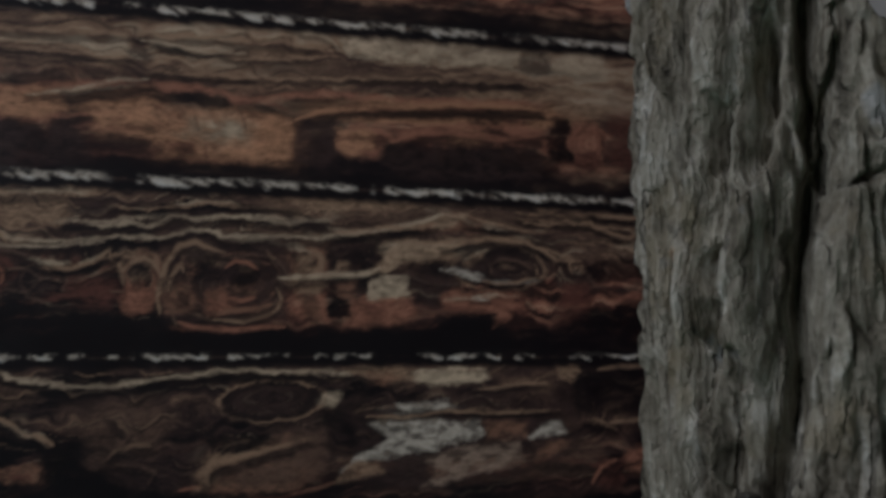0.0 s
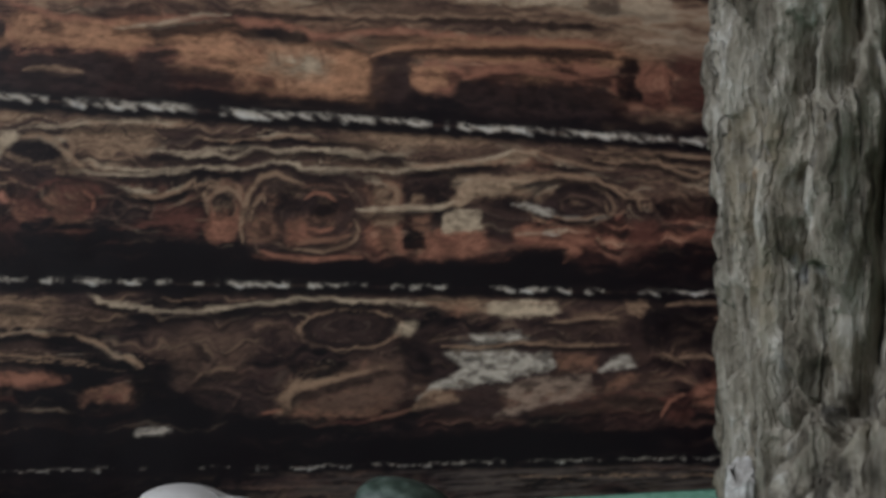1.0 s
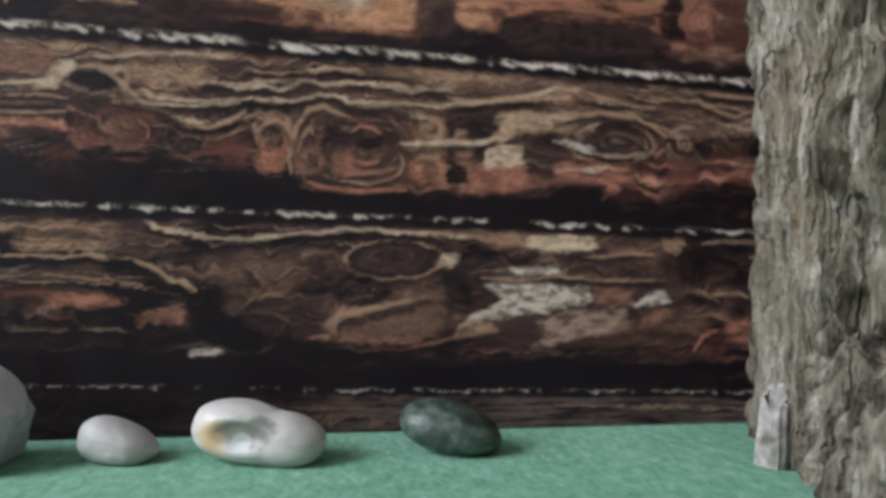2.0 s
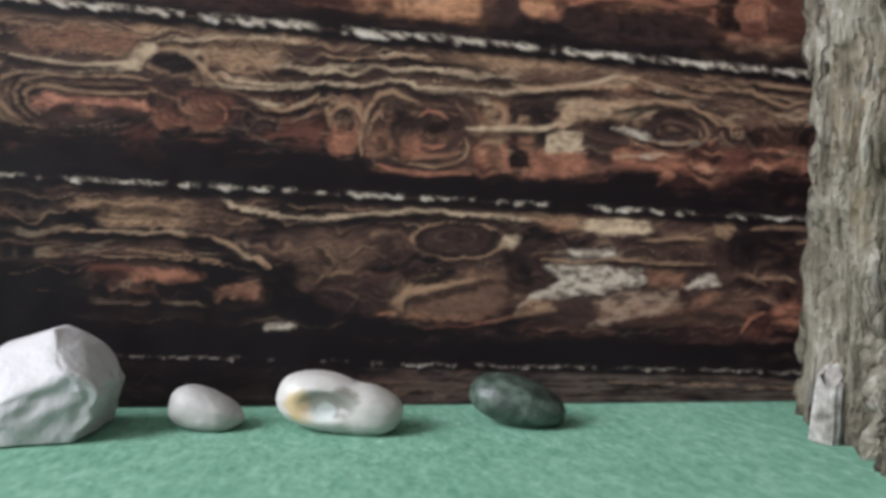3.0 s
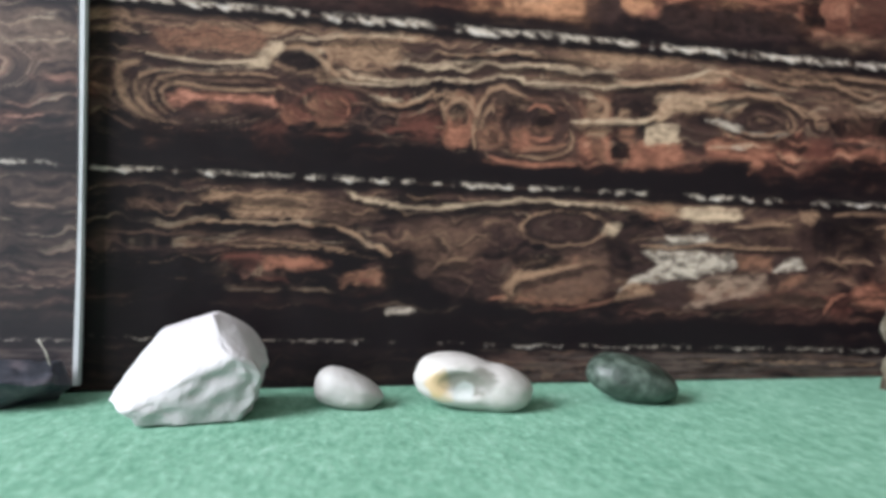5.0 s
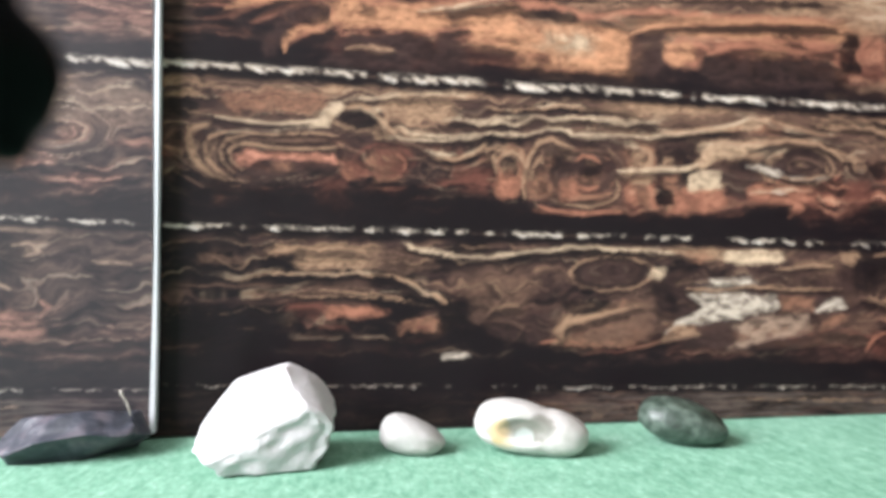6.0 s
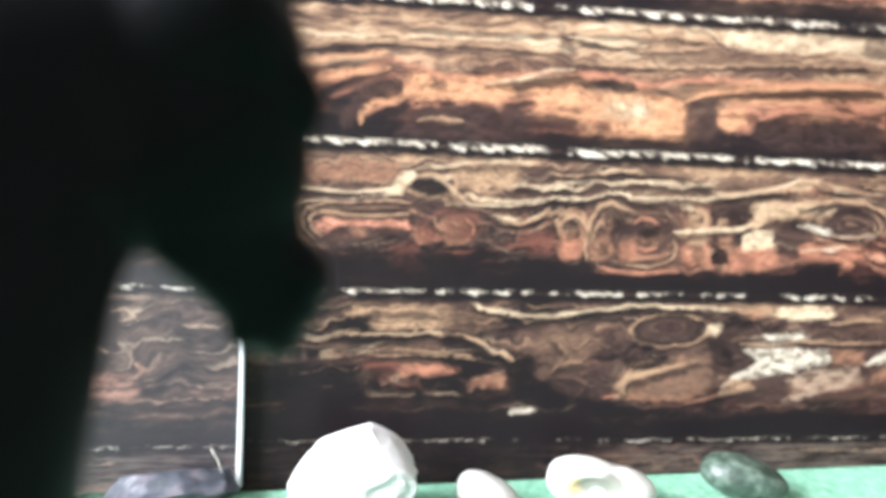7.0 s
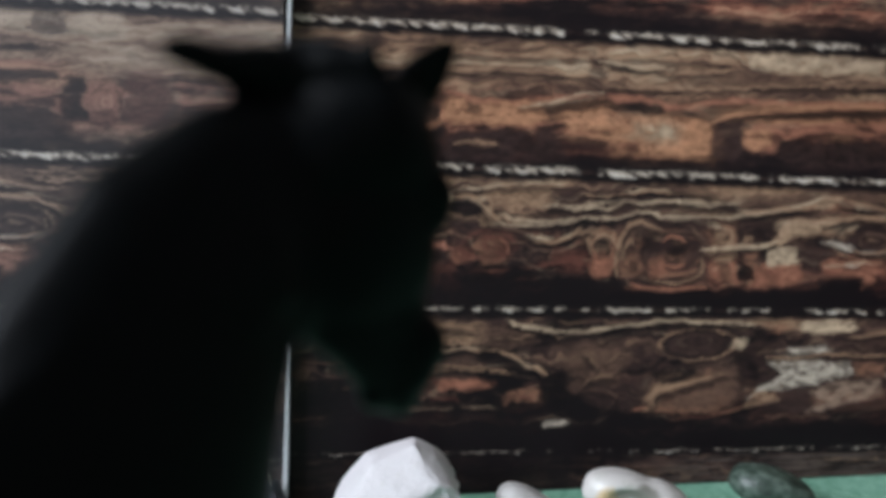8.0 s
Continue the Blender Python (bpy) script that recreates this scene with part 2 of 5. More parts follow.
STROKES_MIDDLE_KNOT = [
    (-3.8, 8.39, -3.2, 10.51, 0.27, 0.06, TAN), (-3.3, 10.50, -1.8, 10.29, 0.20, 0.08, CREAM), (-2.1, 10.31, 0.9, 9.76, 0.27, 0.08, CREAM),
    (-3.7, 7.57, -0.0, 7.61, -0.08, 0.10, RUST), (-3.7, 8.30, -3.2, 7.63, -0.08, 0.08, TAN), (-0.4, 9.01, 2.5, 9.22, -0.04, 0.13, CREAM),
    (2.3, 9.21, 3.4, 10.17, -0.08, 0.12, TAN), (3.3, 10.12, 7.7, 10.16, 0.16, 0.14, TAN), (3.4, 9.89, 5.3, 9.76, 0.00, 0.18, TAN),
    (0.4, 10.11, 1.0, 9.28, 0.16, 0.18, TAN), (0.7, 8.69, 1.0, 7.74, 0.00, 0.14, RUST), (2.0, 8.07, 3.4, 8.10, 0.00, 0.27, BRICK_RED),
    
]
STROKES_MIDDLE_EAST = [
    (5.2, 9.55, 6.2, 10.0, 0.05, 0.08, CREAM), (6.3, 9.65, 7.2, 9.3, -0.05, 0.07, TAN),
    (0.7, 10.67, 2.5, 10.47, -0.08, 0.08, CREAM), (2.4, 10.46, 4.9, 11.08, -0.12, 0.10, CREAM), (4.8, 11.03, 7.2, 10.62, -0.06, 0.08, TAN),
    (-3.6, 11.34, -1.3, 11.30, 0.12, 0.06, CREAM), (-3.6, 10.89, 0.7, 10.90, 0.12, 0.06, CREAM), (4.7, 9.37, 6.2, 9.13, 0.04, 0.10, BONE),
    (6.0, 8.96, 8.0, 8.89, -0.06, 0.08, BONE), (4.5, 8.38, 7.3, 8.50, 0.06, 0.06, CREAM), (4.7, 8.15, 7.5, 8.14, 0.00, 0.21, RUST),
    (7.6, 11.08, 12.5, 10.96, 0.12, 0.08, TAN), (9.2, 11.05, 11.5, 10.25, -0.16, 0.08, TAN), (7.7, 10.12, 9.3, 9.40, 0.20, 0.08, TAN),
    (10.4, 8.26, 11.6, 8.48, 0.00, 0.14, BRICK_RED), (7.0, 11.08, 9.7, 10.72, 0.00, 0.06, OLIVE),
]
STROKES_LOWER_WEST = [
    (-12.9, 5.42, -8.6, 5.43, -0.06, 0.06, CREAM), (-8.4, 5.29, -6.6, 4.38, 0.10, 0.10, CREAM), (-12.4, 6.28, -9.2, 6.17, 0.08, 0.08, TAN),
    (-11.4, 4.89, -7.6, 4.50, 0.12, 0.06, TAN), (-12.1, 4.31, -10.7, 4.30, 0.00, 0.10, BRICK_RED), (-10.5, 4.05, -9.0, 4.19, 0.00, 0.18, RUST),
    (-8.1, 6.46, -6.3, 6.04, -0.06, 0.08, CREAM), (-5.4, 6.03, 1.6, 6.31, 0.18, 0.08, CREAM), (-5.1, 5.07, -4.5, 4.56, 0.12, 0.08, TAN),
    (-5.2, 4.10, -3.9, 4.27, 0.10, 0.08, TAN), (-7.8, 3.55, -7.0, 3.52, 0.00, 0.12, BRICK_RED), (-11.2, 3.62, -9.8, 3.49, 0.06, 0.08, BRICK_RED),
    (-16.0, 5.06, -11.6, 5.00, 0.00, 0.04, OLIVE),
]
STROKES_LOWER_EAST = [
    (-2.9, 3.27, -1.7, 3.85, 0.12, 0.14, TAN), (-1.8, 3.81, 0.2, 4.19, -0.08, 0.10, TAN), (-3.4, 2.92, -2.5, 3.01, 0.00, 0.08, RUST),
    (2.1, 4.65, 4.8, 4.58, 0.00, 0.10, CREAM), (2.5, 5.09, 5.0, 5.10, 0.00, 0.08, TAN),
    (5.0, 4.94, 8.5, 4.77, 0.04, 0.06, TAN), (6.1, 5.53, 8.3, 5.62, 0.12, 0.06, TAN), (1.4, 6.23, 3.5, 5.98, -0.06, 0.10, TAN),
    (9.7, 3.02, 12.0, 3.50, -0.12, 0.10, BRICK_RED), (9.3, 4.50, 10.4, 4.06, 0.08, 0.08, TAN), (-2.1, 2.51, 1.3, 2.80, -0.08, 0.06, BRICK_RED),
    (4.0, 2.82, 7.7, 3.01, 0.00, 0.12, BRICK_RED),
]
STROKES_UPPER = [
    (-4.4, 16.16, -2.6, 15.98, 0.06, 0.06, CREAM), (-7.4, 14.41, -4.2, 14.93, -0.06, 0.08, CREAM), (-4.4, 14.84, 0.2, 14.35, 0.16, 0.10, RUST),
    (-13.4, 13.79, -10.6, 14.83, 0.12, 0.18, RUST), (-12.2, 13.02, -10.6, 13.83, 0.20, 0.12, RUST), (0.2, 14.39, 8.5, 14.64, 0.06, 0.10, RUST),
    (-9.6, 12.97, -7.8, 12.85, 0.08, 0.08, TAN), (-13.4, 15.06, -11.0, 15.30, 0.00, 0.08, TAN),
    (-10.6, 14.47, -10.2, 13.48, 0.00, 0.12, RUST), (-6.5, 13.58, -4.2, 13.55, 0.06, 0.18, RUST), (-6.9, 12.83, -0.0, 12.56, -0.08, 0.08, RUST),
]
# long grain lines of the print: half-width, colour, places along the sheet, heights there
LINES_MIDDLE_TOP = [
    (0.08, CREAM, (-7.0, -6.3, -5.5, -5.0, -4.2, -3.5, -2.5, -1.5, -0.3, 1.3), (10.62, 10.77, 10.58, 10.74, 10.61, 10.95, 10.82, 10.96, 10.77, 10.87)),
    (0.08, CREAM, (-8.8, -6.8, -5.5, -5.0, -4.0, -2.9, -1.9, 0.5, 2.7, 4.0, 4.7, 7.0), (10.07, 10.01, 10.16, 10.37, 10.21, 10.56, 10.37, 10.28, 10.57, 10.84, 11.12, 10.56)),
    (0.06, TAN, (-5.4, -4.2, -2.5, -1.5, -0.4, 0.7), (11.23, 11.09, 11.38, 11.26, 11.28, 10.96)),
    (0.06, TAN, (7.2, 9.9, 12.3), (11.37, 11.13, 11.01)),
    (0.06, TAN, (7.0, 8.5, 11.3), (11.02, 10.85, 10.70)),
    (0.06, OLIVE, (-1.9, 0.4), (11.46, 11.28)),
]
LINES_MIDDLE_LOW = [
    (0.06, TAN, (-7.2, -6.4, -5.7, -5.1, -4.6, -3.9), (9.39, 9.37, 9.56, 9.78, 9.62, 9.38)),
    (0.08, CREAM, (-14.7, -13.2, -10.9), (10.13, 10.15, 10.37)),
    (0.06, TAN, (-14.3, -13.4, -10.7), (9.81, 9.80, 9.99)),
    (0.06, TAN, (-14.0, -12.4, -10.7), (9.62, 9.68, 9.60)),
    (0.10, RUST, (-13.8, -13.1, -11.9, -10.3), (9.37, 9.36, 9.40, 9.13)),
    (0.08, TAN, (-0.7, 0.5, 2.5, 3.2, 3.6, 4.6, 6.1, 7.4, 8.4), (8.98, 9.13, 9.27, 9.85, 10.11, 10.13, 10.37, 10.18, 9.73)),
    (0.08, RUST, (-3.6, -2.4, -0.5), (7.66, 7.52, 7.65)),
    (0.10, BRICK_RED, (4.5, 5.8, 7.3), (8.05, 8.24, 8.02)),
    (0.08, BRICK_RED, (-7.1, -5.7, -4.9), (8.48, 8.64, 8.49)),
]
LINES_LOWER = [
    (0.08, CREAM, (-8.2, -7.1, -6.4, -5.3, -3.7, -2.2, -0.4, 1.8), (6.49, 6.16, 6.00, 5.98, 6.15, 6.35, 6.31, 6.08)),
    (0.06, TAN, (-12.7, -11.5, -10.1, -8.5, -7.8, -6.6), (5.46, 5.39, 5.42, 5.34, 5.08, 4.37)),
    (0.04, TAN, (-12.0, -9.2, -7.8), (4.72, 4.59, 4.39)),
    (0.06, TAN, (1.8, 3.1, 4.8, 8.1), (5.01, 5.14, 4.93, 4.80)),
    (0.08, BONE, (1.3, 1.9, 2.7), (3.14, 3.54, 3.91)),
    (0.08, TAN, (-2.9, -2.3, -1.8, -0.8, 0.8), (3.11, 3.49, 3.73, 3.94, 4.31)),
    (0.08, BRICK_RED, (4.0, 7.7, 9.3, 10.2, 11.1, 12.3), (2.87, 3.20, 3.11, 2.80, 3.33, 3.45)),
    (0.04, TAN, (4.5, 7.1, 11.7), (0.76, 0.64, 0.46)),
    (0.04, OLIVE, (-7.0, -3.2, -0.3), (0.94, 0.78, 0.70)),
    (0.04, OLIVE, (2.8, 7.1, 11.7), (0.98, 0.87, 0.71)),
]
LINES_UPPER = [
    (0.14, RUST, (-14.1, -12.9, -11.9, -10.9, -9.7, -8.2, -4.6, -2.9, -1.2, 0.4, 4.3, 8.3), (13.92, 14.45, 14.99, 15.22, 14.75, 14.59, 14.95, 14.85, 14.48, 14.85, 14.75, 14.86)),
    (0.06, TAN, (-4.4, -3.4, -1.4, 0.9), (16.27, 16.10, 15.85, 16.04)),
    (0.12, RUST, (1.5, 2.2, 3.1, 4.8, 6.6, 8.3), (13.70, 13.83, 13.53, 14.00, 13.94, 13.87)),
    (0.06, TAN, (-14.3, -10.9, -6.8, -4.6), (15.51, 15.93, 15.77, 15.64)),
    (0.06, TAN, (-4.6, -0.3, 4.3, 8.1), (15.28, 15.30, 15.51, 15.52)),
    (0.08, RUST, (-7.2, -5.7, -3.8), (13.80, 13.94, 13.68)),
    (0.08, TAN, (-10.9, -6.8, -2.5, 0.9), (16.43, 16.39, 16.45, 16.36)),
]
# dark or pale outlines of knots in the print: x, z, half-width, half-height, line, colour
OUTLINES = [
    (-1.9, 9.0, 1.65, 1.20, 0.07, TAN), (-1.75, 8.95, 1.25, 0.90, 0.06, SIENNA), 
    (6.5, 9.35, 1.55, 0.72, 0.07, TAN), (6.6, 9.32, 0.95, 0.40, 0.07, OLIVE),
    (9.9, 9.35, 0.35, 0.55, 0.06, OLIVE), (-0.65, 5.40, 1.60, 0.60, 0.05, TAN), (-4.35, 9.0, 0.42, 0.80, 0.12, RUST),
    (-9.6, 10.75, 0.95, 0.42, 0.09, TAN), (-8.8, 9.25, 1.0, 0.55, 0.08, BRICK_RED), (-7.0, 9.0, 0.6, 0.55, 0.06, OLIVE), (-11.4, 14.0, 0.8, 0.75, 0.12, COFFEE),
]
HONEY = (0.36, 0.245, 0.165)
PINK = (0.42, 0.19, 0.135)
GRITTY = (0.30, 0.21, 0.16)
# drawn details of the print, in centimetres: filled shapes with the softness of their edges, and grain lines with their half-width
DRAWN_KNOT_A = [
    ("fill", 0.15, COFFEE, ((-3.67, 9.83), (-2.95, 10.33), (-1.26, 10.16), (-0.11, 10.04), (0.01, 9.11), (-0.24, 7.79), (-1.76, 7.45), (-3.62, 7.64), (-3.83, 8.73))),
    ("fill", 0.08, UMBER, ((-3.02, 9.69), (-2.28, 9.73), (-2.08, 9), (-2.91, 8.96))), ("fill", 0.08, SIENNA, ((-3.74, 8.64), (-3.28, 8.94), (-2.81, 8.51), (-2.86, 8.08), (-3.67, 8.04))),
    ("fill", 0.05, UMBER, ((-3.37, 8.61), (-3, 8.62), (-2.99, 8.22), (-3.36, 8.2))), ("fill", 0.08, UMBER, ((-1.89, 9.11), (-1.24, 9.33), (-0.85, 8.98), (-1.41, 8.7), (-1.88, 8.79))),
    ("fill", 0.06, RUST, ((-2.53, 8.61), (-2.16, 8.78), (-1.88, 8.55), (-1.77, 8.19), (-2.05, 8.04), (-2.52, 8.06))),
    ("line", 0.09, TAN, ((-3.81, 8), (-3.9, 8.45), (-3.84, 9), (-3.67, 9.56), (-3.31, 10.03), (-2.85, 10.15), (-2.38, 9.94), (-2, 9.84))),
]
DRAWN_KNOT_B = [
    ("line", 0.06, TAN, ((-3.64, 8.65), (-3.56, 9.11), (-3.26, 9.49), (-3.18, 9.22))), ("line", 0.05, OLIVE, ((-2.1, 9.74), (-1.81, 9.66), (-1.25, 9.83), (-0.68, 9.73), (-0.48, 9.37))),
    ("line", 0.06, RUST, ((-1.99, 9.38), (-1.72, 9.58), (-1.34, 9.56), (-1.05, 9.34))), ("line", 0.07, RUST, ((-1.88, 8.5), (-1.5, 8.39), (-1.12, 8.53))),
    ("line", 0.08, SIENNA, ((-2.52, 7.97), (-1.77, 8.09), (-1.02, 8.13), (-0.64, 8.33))),
    ("line", 0.06, TAN, ((-0.5, 8.81), (-0.35, 8.44), (-0.48, 8.15), (-0.82, 7.91), (-1.48, 7.77), (-2.33, 7.85))),
    ("line", 0.08, RUST, ((-3.35, 7.8), (-2.88, 7.64), (-1.76, 7.54), (-0.24, 7.6))),
]
DRAWN_BRANCH_A = [
    ("fill", 0.08, UMBER, ((0.96, 9.92), (2.63, 10.11), (3.03, 10.03), (2.65, 9.35), (0.98, 9.26))),
    ("fill", 0.1, TAN, ((0.19, 9.78), (0.57, 9.8), (0.88, 9.25), (0.99, 8.88), (0.71, 8.49), (0.12, 8.65), (-0.27, 8.91), (0.11, 9.21))),
    ("fill", 0.1, SIENNA, ((0.23, 8.37), (1, 8.32), (0.92, 7.84), (0.24, 7.91))), ("fill", 0.05, TAN, ((1.36, 9.56), (1.66, 9.58), (1.76, 9.24), (1.27, 9.22))),
    ("fill", 0.08, SIENNA, ((1.28, 8.9), (1.87, 8.93), (1.89, 8.45), (1.39, 8.47))),
    ("fill", 0.05, RUST, ((3.38, 8.52), (3.51, 7.67), (2.11, 7.51), (1.52, 7.58), (2.3, 7.81), (2.49, 8.29))),
    ("fill", 0.02, CREAM, ((2.27, 8.97), (2.66, 9.16), (3.54, 9.14), (3.56, 8.53), (3.18, 8.44), (2.24, 8.39))),
]
DRAWN_BRANCH_B = [
    ("line", 0.07, TAN, ((4.45, 9.88), (5.27, 10.16), (6.09, 10.3), (6.93, 10.25), (7.47, 10.13))), ("line", 0.06, TAN, ((7.47, 10.13), (8, 9.92), (8.44, 9.65), (8.77, 9.62), (9.31, 9.59))),
    ("line", 0.1, TAN, ((1.24, 10.5), (2.02, 10.51), (3.02, 10.64), (4.02, 10.7), (4.63, 10.93), (5.03, 11.07))),
    ("fill", 0.08, SIENNA, ((3.92, 10.66), (5.03, 11.15), (5.55, 10.99), (6.29, 10.76), (5.05, 10.57))), ("line", 0.06, TAN, ((5.45, 11.04), (6.39, 10.81), (7.34, 10.57), (8.2, 10.52))),
    ("line", 0.05, TAN, ((7.11, 11.2), (7.75, 11.09), (8.39, 11.16), (8.82, 11.05))), ("line", 0.05, TAN, ((7.33, 10.86), (8.19, 10.76), (8.83, 10.95), (9.16, 10.77))),
    ("line", 0.06, TAN, ((9.58, 11.2), (10.35, 11.08), (11.23, 11.05), (11.9, 11.03))),
]
DRAWN_BRANCH_C = [
    ("line", 0.05, TAN, ((9.48, 10.79), (10.37, 10.54), (11.03, 10.38), (11.8, 10.62))),
]
DRAWN_FLAG = [
    ("fill", 0.03, HONEY, ((2.3, 9.16), (2.74, 9.7), (3.22, 10.23), (4.51, 10.21), (5.14, 10.1), (4.4, 9.73), (3.36, 9.5), (2.79, 9.16))),
    ("line", 0.09, CREAM, ((-0.45, 9.07), (0.79, 9.13), (2.19, 9.18), (2.63, 9.39))), ("fill", 0.05, HONEY, ((4.28, 10.7), (4.72, 11.13), (5.44, 11.11), (5.18, 10.77), (4.62, 10.59))),
]
DRAWN_EYE_A = [
    ("fill", 0.12, COFFEE, ((4.88, 9.27), (5.49, 9.79), (6.52, 9.94), (7.8, 9.61), (8.04, 9.04), (6.98, 8.89), (5.93, 9.03))),
    ("fill", 0.03, BONE, ((4.57, 9.35), (5.4, 9.3), (6.03, 9), (5.83, 8.93), (5.2, 9.15))), ("fill", 0.04, TAN, ((5.29, 9.54), (5.69, 9.84), (6.11, 9.9), (5.7, 9.51), (5.33, 9.39))),
    ("line", 0.05, TAN, ((5.93, 8.93), (6.45, 8.86), (7.08, 8.89), (7.4, 9), (8.03, 9.09))), ("line", 0.05, OLIVE, ((6.12, 9.43), (6.53, 9.65), (7.17, 9.58), (7.6, 9.31))),
    ("line", 0.05, TAN, ((7.7, 9.51), (7.78, 9.12))), ("line", 0.04, OLIVE, ((6.22, 9.53), (6.24, 9.14))), ("line", 0.06, TAN, ((8.88, 9.57), (9, 9.14))),
    ("line", 0.05, TAN, ((9.31, 9.49), (9.37, 9.1))), ("line", 0.05, OLIVE, ((10.08, 9.43), (10.31, 9.14))),
]
DRAWN_EYE_B = [
    ("fill", 0.05, RUST, ((4.71, 8.3), (5.43, 8.46), (6.15, 8.42), (7, 8.4), (6.91, 7.81), (6.29, 7.49), (6.38, 7.88), (5.34, 8.03), (4.92, 8.17))),
    ("line", 0.06, BONE, ((5.53, 8.39), (6.16, 8.36))), ("fill", 0.06, UMBER, ((4.93, 7.86), (6.17, 7.87), (6.08, 7.48), (4.74, 7.47))),
    ("fill", 0.1, BRICK_RED, ((8.69, 8.77), (9.23, 8.79), (9.48, 7.91), (8.93, 7.99))), ("line", 0.09, RUST, ((10.56, 8.25), (11, 8.43), (11.33, 8.39))),
    ("line", 0.06, TAN, ((7.38, 8.28), (7.69, 8.01))),
]
DRAWN_ARCS_A = [
    ("fill", 0.2, COFFEE, ((-15.22, 10.44), (-13.5, 10.68), (-10.34, 10.33), (-9.57, 9.73), (-9.95, 8.96), (-13.32, 8.33), (-15.04, 8.86))),
    ("line", 0.05, TAN, ((-13.96, 10.16), (-12.58, 10.08), (-11.09, 10.16), (-10.33, 10.1))), ("line", 0.05, OLIVE, ((-13.68, 9.92), (-12.21, 9.9), (-10.71, 9.9))),
    ("line", 0.13, TAN, ((-14.5, 10.44), (-15.03, 10.28), (-15.24, 9.94), (-15.19, 9.51), (-14.95, 9.14), (-14.5, 8.8), (-14.05, 8.5))),
    ("line", 0.09, TAN, ((-14.01, 10.14), (-14.56, 9.96), (-14.75, 9.61), (-14.63, 9.24), (-14.32, 8.87), (-13.83, 8.55))),
    ("line", 0.07, TAN, ((-13.32, 10.06), (-14.01, 9.89), (-14.25, 9.53), (-14.14, 9.16), (-13.76, 8.77))),
    ("line", 0.07, TAN, ((-10.14, 9.76), (-11.09, 9.62), (-12.21, 9.62), (-13.13, 9.73), (-13.65, 9.77), (-13.96, 9.54), (-13.85, 9.17), (-13.46, 8.87))),
]
DRAWN_ARCS_B = [
   
    ("fill", 0.04, PINK, ((-13.77, 9.35), (-13.32, 9.55), (-12.77, 9.47), (-11.46, 9.46), (-10.52, 9.42), (-10.18, 9.11), (-10.9, 9.21), (-11.84, 9.28), (-12.77, 9.3), (-13.28, 9.04), (-13.59, 9.08))),
    ("fill", 0.1, SIENNA, ((-12.49, 9.1), (-11.99, 9.18), (-11.84, 8.96), (-12.39, 8.91))), ("line", 0.05, OLIVE, ((-15.85, 9.44), (-15.49, 9.23), (-14.99, 8.92), (-14.59, 8.59))),
    ("line", 0.05, OLIVE, ((-15.76, 8.85), (-15.13, 8.52), (-14.77, 8.27))), ("line", 0.06, CREAM, ((-14.41, 10.65), (-13.5, 10.51), (-12.21, 10.45), (-11.09, 10.58), (-10.53, 10.71))),
    ("fill", 0.08, BRICK_RED, ((-10.14, 9.14), (-9.57, 9.2), (-9.34, 8.97), (-9.41, 8.68), (-9.76, 8.69))),
    ("fill", 0.1, BRICK_RED, ((-9.09, 9.71), (-8.22, 9.61), (-7.98, 9.29), (-8.12, 8.89), (-8.6, 8.75), (-9.03, 8.97))), ("line", 0.05, RUST, ((-8.41, 9.53), (-8.06, 9.28), (-8.1, 8.95))),
]
DRAWN_ARCS_C = [
    ("fill", 0.08, UMBER, ((-10.34, 10.81), (-9.57, 10.95), (-9.04, 10.71), (-9.19, 10.4), (-9.92, 10.19), (-10.34, 10.39))),
    ("line", 0.09, TAN, ((-10.11, 11.07), (-9.54, 11.12), (-9.11, 10.9), (-8.8, 10.53), (-8.41, 10.15))),
    ("fill", 0.03, CREAM, ((-10.98, 10.75), (-10.72, 11.2), (-10.3, 11.27), (-10.11, 11.07), (-10.49, 10.71), (-10.62, 10.36), (-11.17, 10.38), (-11.47, 10.49), (-11.09, 10.62))),
    ("line", 0.05, OLIVE, ((-8.61, 9.95), (-7.83, 9.85), (-7.04, 9.64))), ("fill", 0.06, UMBER, ((-14.56, 11.15), (-14.99, 12.07), (-14.85, 12.11), (-14.41, 11.23))),
]
DRAWN_WEST = [
    ("line", 0.05, OLIVE, ((-8.02, 9.39), (-7.42, 9.34), (-7.06, 9.09), (-7.4, 8.72), (-8.01, 8.78))),
    ("fill", 0.08, RUST, ((-4.78, 8.77), (-4.02, 8.81), (-4.15, 8.31), (-4.55, 8.18), (-4.73, 8.41))),
    ("line", 0.08, TAN, ((-4.83, 8.86), (-4.93, 9.21), (-4.67, 9.55), (-4.31, 9.7), (-4.03, 9.54), (-3.84, 9.09))),
    ("line", 0.06, TAN, ((-6.81, 9.47), (-6.45, 9.31), (-5.66, 9.57), (-5.48, 9.72), (-5.27, 9.95), (-5.21, 9.56))),
    ("fill", 0.1, BRICK_RED, ((-6.17, 8.7), (-5.19, 8.84), (-5.18, 8.21), (-5.81, 8.3))),
]
